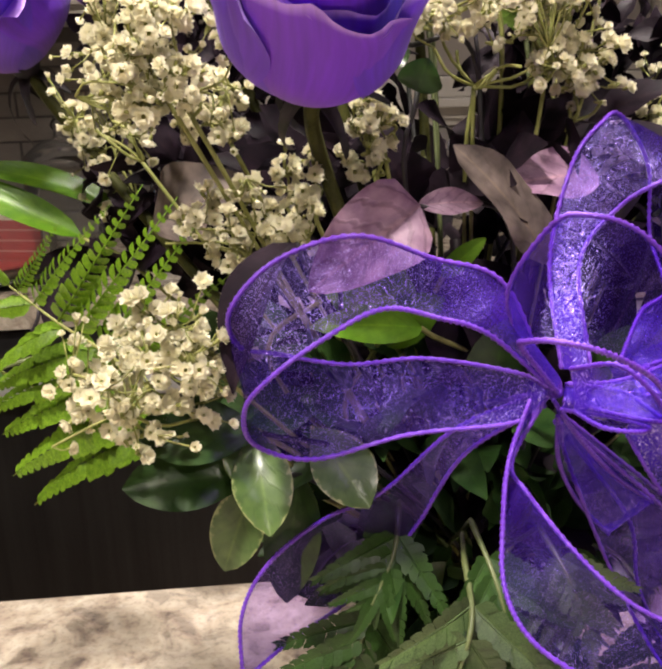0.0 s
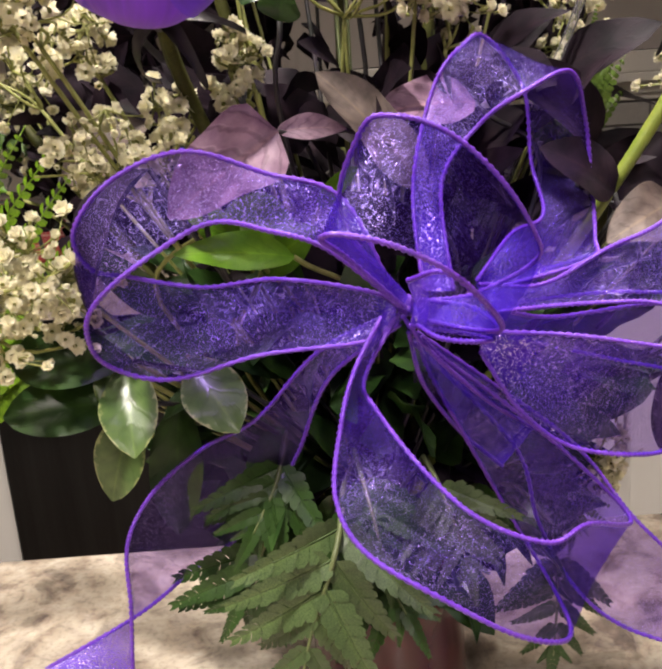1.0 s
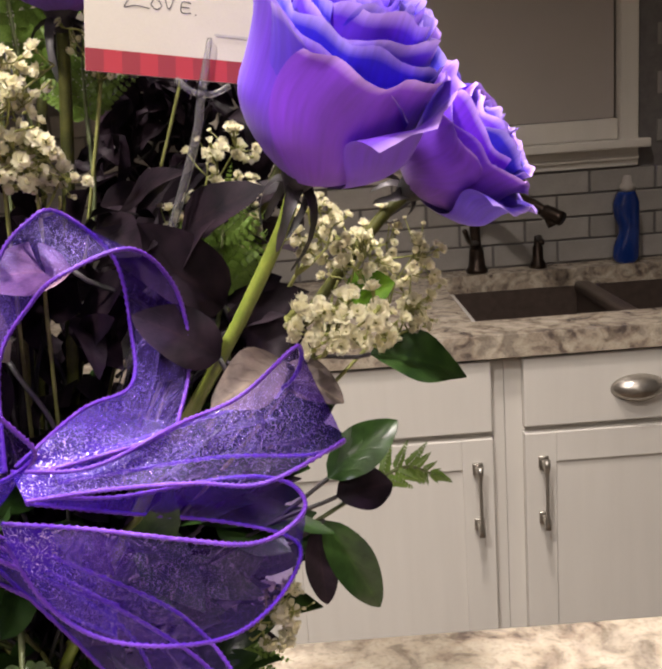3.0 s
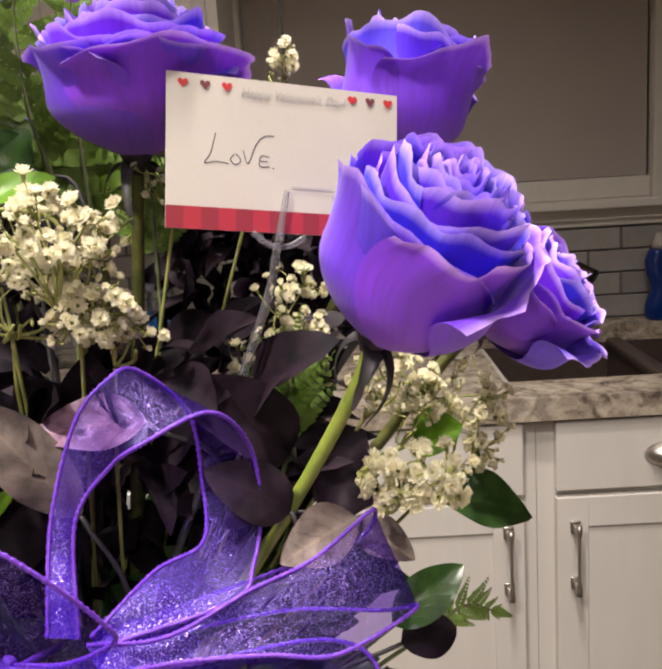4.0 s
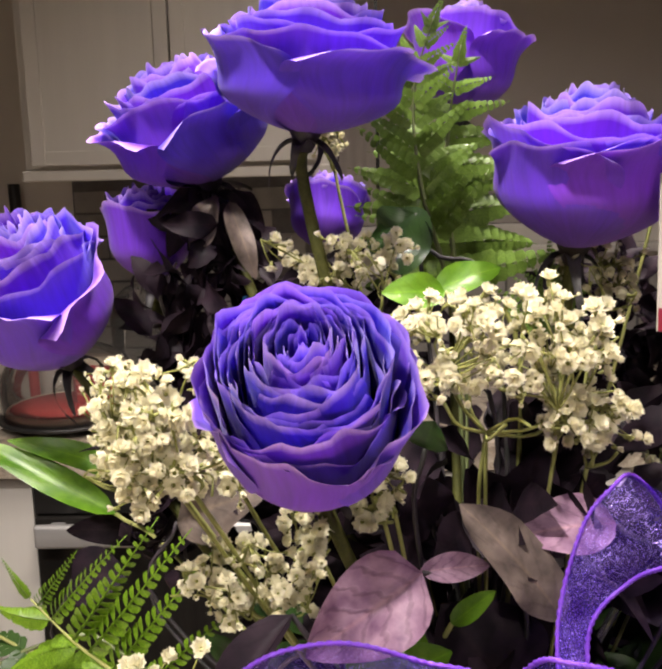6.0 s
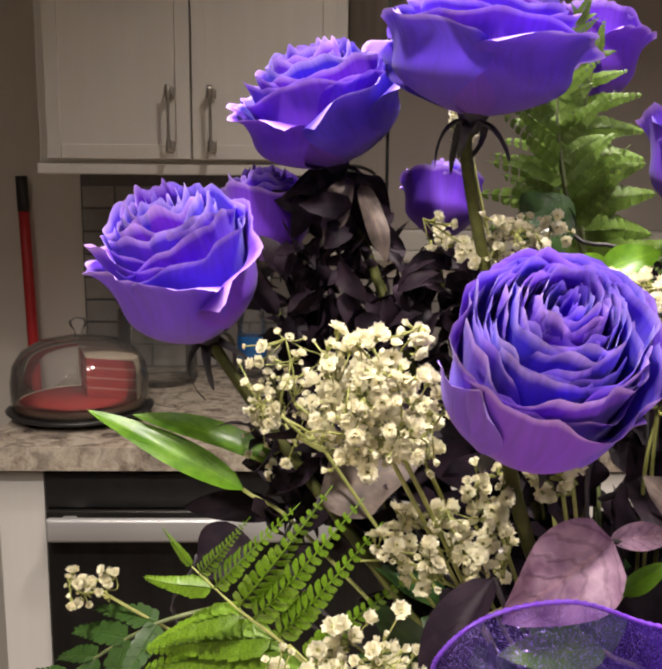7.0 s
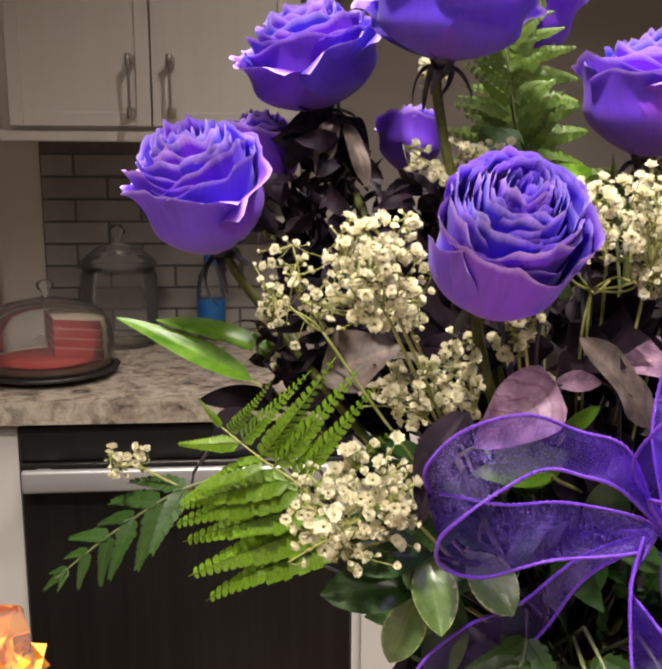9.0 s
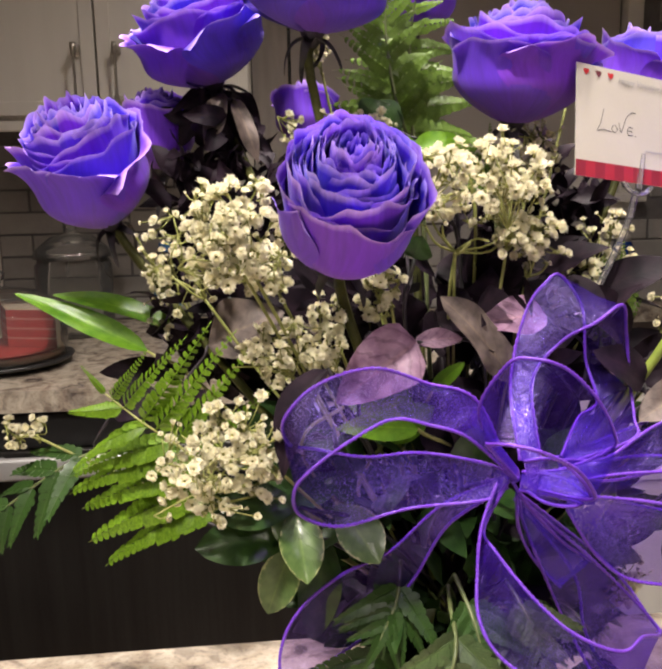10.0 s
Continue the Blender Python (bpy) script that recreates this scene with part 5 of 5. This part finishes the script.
leaf(145, (0.065, 0.36, 1.198), (0.097, 0.36, 1.186), 0.026, GREEN, "pale green leaf behind the bow")
leaf(146, (0.095, 0.36, 1.27), (0.098, 0.355, 1.282), 0.016, GREEN_DARK, "dull green leaf under white flowers")
leaf(150, (-0.007, 0.53, 1.365), (-0.021, 0.525, 1.341), 0.014, BLACK, "dark shrivelled leaf under a rose", wave=0.6, curl=0.9, twig=(-0.005, 0.531, 1.364))
leaf(151, (-0.002, 0.53, 1.365), (0.003, 0.525, 1.329), 0.016, BLACK, "dark shrivelled leaf under a rose", wave=0.6, curl=0.9, twig=(-0.005, 0.531, 1.364))
leaf(152, (0.003, 0.53, 1.365), (0.023, 0.525, 1.341), 0.013, BLACK, "dark shrivelled leaf under a rose", wave=0.6, curl=0.9, twig=(-0.005, 0.531, 1.364))
leaf(155, (-0.009, 0.53, 1.362), (-0.035, 0.525, 1.35), 0.012, BLACK, "dark shrivelled leaf under a rose", wave=0.6, curl=0.9, twig=(-0.005, 0.531, 1.364))
leaf(156, (-0.001, 0.512, 1.362), (-0.012, 0.5, 1.325), 0.013, TAUPE, "withered grey-mauve leaf under a rose", wave=0.6, curl=0.9, twig=(-0.005, 0.531, 1.364))
leaf(157, (0.006, 0.512, 1.358), (0.02, 0.502, 1.318), 0.012, TAUPE, "withered grey-mauve leaf under a rose", wave=0.6, curl=0.9, twig=(-0.005, 0.531, 1.364))
leaf(160, (0.138, 0.405, 1.21), (0.114, 0.388, 1.252), 0.03, BLACK, "dark plum leaf among the stems", wave=0.3)
leaf(161, (0.138, 0.405, 1.214), (0.145, 0.392, 1.26), 0.028, BLACK, "dark plum leaf among the stems", wave=0.3)
leaf(162, (0.147, 0.405, 1.21), (0.172, 0.392, 1.247), 0.03, BLACK, "dark plum leaf among the stems", wave=0.3)
leaf(163, (0.102, 0.405, 1.22), (0.086, 0.392, 1.247), 0.026, BLACK, "dark plum leaf among the stems", wave=0.3)
leaf(164, (-0.002, 0.44, 1.24), (-0.029, 0.44, 1.269), 0.022, BLACK, "dark shrivelled leaf behind white flowers", wave=0.5, curl=0.8)

# filler leaves added inside the bouquet, their dark colour standing in for deep shade
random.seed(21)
for tone, count, z1, y0, label in ((BLACK, 600, 1.255, 0.048, "added mass of dark plum leaves for the shade inside the bouquet"), (GREEN_DARK, 420, 1.16, 0.012, "added mass of dark green leaves for the shade inside the bouquet")):
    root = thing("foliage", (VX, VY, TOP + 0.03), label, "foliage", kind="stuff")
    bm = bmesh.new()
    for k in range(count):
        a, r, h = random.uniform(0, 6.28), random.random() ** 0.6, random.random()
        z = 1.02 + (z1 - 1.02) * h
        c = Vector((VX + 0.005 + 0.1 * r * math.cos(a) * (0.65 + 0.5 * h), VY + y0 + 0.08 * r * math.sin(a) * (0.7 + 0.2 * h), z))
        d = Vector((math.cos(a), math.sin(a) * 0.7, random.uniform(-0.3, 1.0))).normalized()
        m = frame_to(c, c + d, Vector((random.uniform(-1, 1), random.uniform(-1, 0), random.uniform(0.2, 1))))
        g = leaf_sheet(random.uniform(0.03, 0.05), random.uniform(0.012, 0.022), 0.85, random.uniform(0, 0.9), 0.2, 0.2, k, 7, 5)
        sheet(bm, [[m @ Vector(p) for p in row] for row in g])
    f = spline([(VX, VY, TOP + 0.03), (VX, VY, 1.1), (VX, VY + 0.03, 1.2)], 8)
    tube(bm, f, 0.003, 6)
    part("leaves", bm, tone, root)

# withered leaves by a rose stem; more clumps added to darken the gaps
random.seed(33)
back = thing("foliage", (VX, VY, TOP + 0.03), "dark plum leaves behind the flowers, part withered, part added for shade", "foliage", kind="stuff")
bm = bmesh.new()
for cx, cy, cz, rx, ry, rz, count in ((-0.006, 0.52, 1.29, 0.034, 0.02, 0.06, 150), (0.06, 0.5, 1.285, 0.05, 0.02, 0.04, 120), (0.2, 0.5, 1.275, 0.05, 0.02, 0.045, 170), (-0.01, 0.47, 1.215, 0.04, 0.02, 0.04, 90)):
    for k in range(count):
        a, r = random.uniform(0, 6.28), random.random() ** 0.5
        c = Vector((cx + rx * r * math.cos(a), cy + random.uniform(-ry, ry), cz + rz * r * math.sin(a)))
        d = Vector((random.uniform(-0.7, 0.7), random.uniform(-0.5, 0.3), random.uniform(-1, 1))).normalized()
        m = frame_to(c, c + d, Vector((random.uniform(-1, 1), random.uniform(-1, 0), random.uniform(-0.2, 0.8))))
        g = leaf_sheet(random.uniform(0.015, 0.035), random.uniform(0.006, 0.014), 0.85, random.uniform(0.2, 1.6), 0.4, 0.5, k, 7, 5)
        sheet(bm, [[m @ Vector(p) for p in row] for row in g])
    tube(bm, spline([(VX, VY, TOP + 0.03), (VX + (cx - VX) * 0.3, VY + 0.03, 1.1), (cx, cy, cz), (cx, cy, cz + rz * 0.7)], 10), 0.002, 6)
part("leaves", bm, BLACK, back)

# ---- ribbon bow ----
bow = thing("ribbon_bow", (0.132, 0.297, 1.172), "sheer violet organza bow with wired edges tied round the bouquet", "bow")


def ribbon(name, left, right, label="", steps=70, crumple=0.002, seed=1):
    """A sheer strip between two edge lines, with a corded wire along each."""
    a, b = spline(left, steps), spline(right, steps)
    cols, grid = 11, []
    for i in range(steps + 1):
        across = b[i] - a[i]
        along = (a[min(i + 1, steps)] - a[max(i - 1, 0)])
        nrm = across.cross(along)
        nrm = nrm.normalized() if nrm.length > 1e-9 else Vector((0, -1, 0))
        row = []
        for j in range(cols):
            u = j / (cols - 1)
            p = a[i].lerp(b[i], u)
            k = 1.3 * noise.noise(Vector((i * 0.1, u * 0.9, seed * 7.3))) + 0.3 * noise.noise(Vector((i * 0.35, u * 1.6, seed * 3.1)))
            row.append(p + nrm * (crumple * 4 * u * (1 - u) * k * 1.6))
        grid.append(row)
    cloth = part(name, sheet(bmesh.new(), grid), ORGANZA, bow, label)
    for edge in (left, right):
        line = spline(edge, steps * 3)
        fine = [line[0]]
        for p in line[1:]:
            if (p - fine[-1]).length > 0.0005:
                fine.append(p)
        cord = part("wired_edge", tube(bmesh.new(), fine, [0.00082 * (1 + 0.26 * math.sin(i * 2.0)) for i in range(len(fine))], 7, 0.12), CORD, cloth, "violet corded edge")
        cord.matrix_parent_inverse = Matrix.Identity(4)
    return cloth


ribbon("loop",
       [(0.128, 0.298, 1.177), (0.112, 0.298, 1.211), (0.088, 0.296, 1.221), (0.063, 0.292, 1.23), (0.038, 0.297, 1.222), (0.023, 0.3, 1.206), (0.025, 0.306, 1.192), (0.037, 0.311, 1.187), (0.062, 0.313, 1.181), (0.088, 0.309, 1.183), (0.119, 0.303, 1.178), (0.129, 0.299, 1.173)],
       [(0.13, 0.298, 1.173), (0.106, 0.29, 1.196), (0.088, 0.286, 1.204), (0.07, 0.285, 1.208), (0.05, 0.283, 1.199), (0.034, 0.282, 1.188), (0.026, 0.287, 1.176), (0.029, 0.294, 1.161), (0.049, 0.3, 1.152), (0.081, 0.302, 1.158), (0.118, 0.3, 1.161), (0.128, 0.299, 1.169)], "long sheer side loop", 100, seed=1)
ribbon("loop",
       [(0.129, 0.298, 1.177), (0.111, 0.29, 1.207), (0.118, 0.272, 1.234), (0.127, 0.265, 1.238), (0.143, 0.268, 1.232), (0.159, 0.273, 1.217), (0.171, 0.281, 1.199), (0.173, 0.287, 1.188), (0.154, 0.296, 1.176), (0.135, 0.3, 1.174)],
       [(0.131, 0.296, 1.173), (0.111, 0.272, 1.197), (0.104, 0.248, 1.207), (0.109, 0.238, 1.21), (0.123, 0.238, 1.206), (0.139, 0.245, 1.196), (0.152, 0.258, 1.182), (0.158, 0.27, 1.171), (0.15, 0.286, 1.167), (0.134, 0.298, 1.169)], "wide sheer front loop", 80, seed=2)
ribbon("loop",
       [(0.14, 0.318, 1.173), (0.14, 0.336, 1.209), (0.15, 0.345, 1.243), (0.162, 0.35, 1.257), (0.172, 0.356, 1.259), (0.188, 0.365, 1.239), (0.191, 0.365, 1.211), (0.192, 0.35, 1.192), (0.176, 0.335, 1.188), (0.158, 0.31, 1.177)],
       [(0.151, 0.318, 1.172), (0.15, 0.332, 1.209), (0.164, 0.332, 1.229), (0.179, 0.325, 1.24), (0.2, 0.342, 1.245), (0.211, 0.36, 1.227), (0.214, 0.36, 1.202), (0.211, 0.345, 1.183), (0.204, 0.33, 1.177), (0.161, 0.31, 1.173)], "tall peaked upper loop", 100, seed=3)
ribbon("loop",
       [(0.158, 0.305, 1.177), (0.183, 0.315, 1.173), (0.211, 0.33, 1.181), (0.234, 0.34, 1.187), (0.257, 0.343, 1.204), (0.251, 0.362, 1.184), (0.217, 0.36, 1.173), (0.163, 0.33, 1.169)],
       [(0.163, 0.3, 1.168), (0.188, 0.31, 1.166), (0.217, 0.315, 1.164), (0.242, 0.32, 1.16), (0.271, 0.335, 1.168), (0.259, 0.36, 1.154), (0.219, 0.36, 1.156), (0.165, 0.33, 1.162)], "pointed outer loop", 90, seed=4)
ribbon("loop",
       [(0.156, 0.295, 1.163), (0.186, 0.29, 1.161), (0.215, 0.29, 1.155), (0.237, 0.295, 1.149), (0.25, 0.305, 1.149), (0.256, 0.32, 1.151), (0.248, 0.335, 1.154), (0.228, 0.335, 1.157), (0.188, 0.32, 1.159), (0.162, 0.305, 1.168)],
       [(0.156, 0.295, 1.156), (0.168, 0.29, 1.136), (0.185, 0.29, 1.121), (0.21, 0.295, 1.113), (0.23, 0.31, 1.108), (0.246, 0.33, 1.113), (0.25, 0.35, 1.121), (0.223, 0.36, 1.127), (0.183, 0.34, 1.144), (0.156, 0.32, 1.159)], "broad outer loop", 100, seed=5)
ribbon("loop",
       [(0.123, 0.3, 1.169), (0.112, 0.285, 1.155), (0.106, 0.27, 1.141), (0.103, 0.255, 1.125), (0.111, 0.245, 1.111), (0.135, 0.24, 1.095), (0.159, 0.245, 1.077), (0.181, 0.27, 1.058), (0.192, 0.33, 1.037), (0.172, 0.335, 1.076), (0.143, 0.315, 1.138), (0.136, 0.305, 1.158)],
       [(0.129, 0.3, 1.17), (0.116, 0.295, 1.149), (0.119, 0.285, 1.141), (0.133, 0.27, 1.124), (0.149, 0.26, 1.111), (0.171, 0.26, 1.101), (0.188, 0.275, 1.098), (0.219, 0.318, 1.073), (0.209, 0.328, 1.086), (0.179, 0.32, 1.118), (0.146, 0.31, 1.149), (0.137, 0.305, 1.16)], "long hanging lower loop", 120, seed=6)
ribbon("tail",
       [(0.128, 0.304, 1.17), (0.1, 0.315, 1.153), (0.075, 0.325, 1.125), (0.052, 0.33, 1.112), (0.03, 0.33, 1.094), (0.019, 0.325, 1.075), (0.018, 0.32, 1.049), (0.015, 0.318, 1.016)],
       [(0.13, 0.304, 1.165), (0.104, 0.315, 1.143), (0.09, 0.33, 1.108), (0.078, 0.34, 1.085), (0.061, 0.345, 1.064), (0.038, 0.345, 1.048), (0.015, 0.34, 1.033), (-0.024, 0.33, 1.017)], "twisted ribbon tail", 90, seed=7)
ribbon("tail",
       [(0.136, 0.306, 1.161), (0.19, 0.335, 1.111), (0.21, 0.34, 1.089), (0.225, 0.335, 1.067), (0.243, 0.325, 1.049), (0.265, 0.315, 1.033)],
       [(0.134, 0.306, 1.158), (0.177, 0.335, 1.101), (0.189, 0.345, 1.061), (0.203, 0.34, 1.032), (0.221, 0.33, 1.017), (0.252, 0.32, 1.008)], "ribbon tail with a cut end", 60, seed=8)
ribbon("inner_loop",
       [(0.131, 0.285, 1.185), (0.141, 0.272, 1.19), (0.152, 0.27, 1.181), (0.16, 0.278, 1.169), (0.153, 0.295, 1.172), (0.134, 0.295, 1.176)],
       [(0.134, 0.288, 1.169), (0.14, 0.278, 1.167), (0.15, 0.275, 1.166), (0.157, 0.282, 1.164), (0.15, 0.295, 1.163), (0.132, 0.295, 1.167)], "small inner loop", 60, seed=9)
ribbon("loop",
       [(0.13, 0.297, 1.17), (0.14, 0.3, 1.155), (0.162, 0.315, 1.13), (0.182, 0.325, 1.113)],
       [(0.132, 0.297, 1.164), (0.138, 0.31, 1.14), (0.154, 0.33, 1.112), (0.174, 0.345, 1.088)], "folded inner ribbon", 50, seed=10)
bm = bmesh.new()
bmesh.ops.create_icosphere(bm, subdivisions=3, radius=1.0)
for v in bm.verts:
    k = 1 + 0.22 * noise.noise(v.co * 2.2) + 0.1 * math.sin(9 * v.co.z + 3 * v.co.x)
    v.co = Vector((v.co.x * 0.003, v.co.y * 0.003, v.co.z * 0.004)) * k + Vector((0.132, 0.297, 1.172)) + Vector((0, 0.005, 0))
part("knot", bm, CORD, bow, "gathered violet knot")
part("tie", tube(bmesh.new(), spline([(0.132, 0.297, 1.172), (VX, VY - 0.03, 1.14), (VX, VY, 1.12)], 10), 0.0016, 6), CORD, bow)

# ---- card on its clear pick ----
A, B, C = Vector((0.187, 0.387, 1.369)), Vector((0.277, 0.42, 1.356)), Vector((0.1843, 0.3741, 1.31))
across, down = B - A, C - A
CW, CH = across.length, down.length
cx = across.normalized()
cz = cx.cross((down - cx * down.dot(cx)).normalized()).normalized()
cy = cz.cross(cx)
CM = Matrix((cx, cy, cz)).transposed().to_4x4()
if (-down).dot(cy) < 0:
    CM = Matrix((cx, -cy, -cz)).transposed().to_4x4()
CM.translation = C
SIGN = 1 if (CM.to_3x3() @ Vector((0, 0, 1))).y < 0 else -1


def flat(points, z=0.0004, m=None):
    """A thin flat shape on the card's face."""
    bm = bmesh.new()
    uv = bm.loops.layers.uv.verify()
    f = bm.faces.new([bm.verts.new((x, y, z * SIGN)) for x, y in points])
    for lp in f.loops:
        lp[uv].uv = (lp.vert.co.x / CW, lp.vert.co.y / CH)
    return bm


card = thing("gift_card", C, "cream gift card with red hearts and a red checked band", "card")
part("paper", box(bmesh.new(), (0, 0, -0.0003), (CW, CH, 0.0003)), CARD, card, m=CM, smooth=False)
part("checked_band", flat([(0, 0), (CW, 0), (CW, CH * 0.145), (0, CH * 0.145)], 0.0006), CHECK, card, "red and dark red checked band", m=CM, smooth=False)


def heart(x, y, s):
    pts = []
    for i in range(28):
        a = 2 * math.pi * i / 28
        pts.append((x + s * 0.062 * 16 * math.sin(a) ** 3 / 2, y + s * 0.062 * (13 * math.cos(a) - 5 * math.cos(2 * a) - 2 * math.cos(3 * a) - math.cos(4 * a)) / 2))
    return pts


for i, (fx, dark) in enumerate(((0.065, 0), (0.155, 1), (0.245, 0), (0.79, 0), (0.872, 1), (0.955, 0))):
    part("heart", flat(heart(fx * CW, 0.935 * CH, 0.0042), 0.0007), HEART_DARK if dark else HEART, card, "small printed heart", m=CM, smooth=False)


def words(text, x, y, size, material, shear=0.0, name="lettering"):
    cu = bpy.data.curves.new(name, "FONT")
    cu.body, cu.size, cu.shear, cu.extrude = text, size, shear, 0.00005
    tmp = bpy.data.objects.new(name, cu)
    scene.collection.objects.link(tmp)
    mesh = bpy.data.meshes.new_from_object(tmp.evaluated_get(bpy.context.evaluated_depsgraph_get()))
    bpy.data.objects.remove(tmp)
    mesh.materials.clear()
    mesh.materials.append(material)
    flip = Matrix.Identity(4) if SIGN > 0 else Matrix.Rotation(math.pi, 4, "Y")
    return place(name, mesh, card, m=CM @ Matrix.Translation((x, y, 0.0007 * SIGN)) @ flip)


words("Happy Valentine's Day!", 0.30 * CW, 0.885 * CH, 0.0047, INK_GREY, 0.3)
# handwriting in pen strokes: the greeting, and plain bars for the name
PEN = [
    [(0.20, 0.63), (0.18, 0.50), (0.155, 0.43), (0.20, 0.445), (0.255, 0.435)],
    [(0.275, 0.50), (0.262, 0.46), (0.285, 0.435), (0.305, 0.465), (0.285, 0.505)],
    [(0.315, 0.53), (0.335, 0.445), (0.37, 0.58), (0.405, 0.635), (0.445, 0.64)],
    [(0.425, 0.50), (0.39, 0.50), (0.385, 0.435), (0.425, 0.435)], [(0.388, 0.468), (0.418, 0.468)], [(0.445, 0.43), (0.442, 0.42)],
]
for s in PEN:
    pts = [Vector((x * CW, y * CH, 0.0003 * SIGN)) for x, y in s]
    part("pen_stroke", tube(bmesh.new(), spline(pts, 16), 0.0002, 5), INK, card, m=CM)
for x0, y0, x1, y1 in ((0.52, 0.30, 0.70, 0.315), (0.70, 0.24, 0.80, 0.27), (0.82, 0.24, 0.93, 0.29)):
    part("pen_bar", flat([(x0 * CW, y0 * CH), (x1 * CW, y0 * CH), (x1 * CW, y1 * CH), (x0 * CW, y1 * CH)], 0.0007), INK_GREY, card, m=CM, smooth=False)

head = CM @ Vector((CW * 0.47, -0.003, 0.0))
pick_line = stem_line(301, head, (0.25, 0.0, 1.0))
pick = thing("card_pick", pick_line[0], "clear plastic forked pick holding the gift card", "card holder")
part("shaft", tube(bmesh.new(), pick_line, 0.0019, 8), CLEAR, pick)
up, rt = CM.to_3x3() @ Vector((0, 1, 0)), CM.to_3x3() @ Vector((1, 0, 0))
fr = Vector((0, -1, 0)) * 0.0016
part("prong", tube(bmesh.new(), [head + fr + up * (0.0025 * i) + rt * 0.0004 * i for i in range(9)], [0.0019 - 0.0001 * i for i in range(9)], 6), CLEAR, pick)
part("prong", tube(bmesh.new(), [head - fr * 1.2 - rt * 0.008 + up * (0.0025 * i) for i in range(8)], 0.0015, 6), CLEAR, pick)
part("crossbar", tube(bmesh.new(), spline([head - rt * 0.011 + up * 0.003, head - rt * 0.004 - up * 0.002, head + rt * 0.004 - up * 0.002, head + rt * 0.011 + up * 0.002], 10), 0.0014, 6), CLEAR, pick)

# ---- wall tiles, piece by piece ----
random.seed(11)
bm = box(bmesh.new(), (-0.0745, -0.004, -0.0245), (0.0745, 0.002, 0.0245), 0.0015, 1)
TILE_MESH = bpy.data.meshes.new("tile")
bm.to_mesh(TILE_MESH)
bm.free()
TILE_MESH.materials.append(TILE)
HALF = bpy.data.meshes.new("half_tile")
bm = box(bmesh.new(), (-0.036, -0.004, -0.0245), (0.036, 0.002, 0.0245), 0.0015, 1)
bm.to_mesh(HALF)
bm.free()
HALF.materials.append(TILE)
for r in range(20):
    z = TOP + 0.029 + r * 0.0535
    off = 0.0775 if r % 2 else 0.0
    for c in range(15):
        x = -0.566 + 0.0785 + c * 0.155 + off
        if x > 1.7 or (z > 1.36 and x < WX0) or (WX0 - 0.1 < x < WX1 + 0.1 and z > WZ0 - 0.085):
            continue
        place("tile", TILE_MESH, wall, m=pose(x, YW - 0.006 - random.random() * 0.0008, z))
    if r % 2 and z < 1.36:
        place("tile", HALF, wall, m=pose(-0.566 + 0.04, YW - 0.006, z))
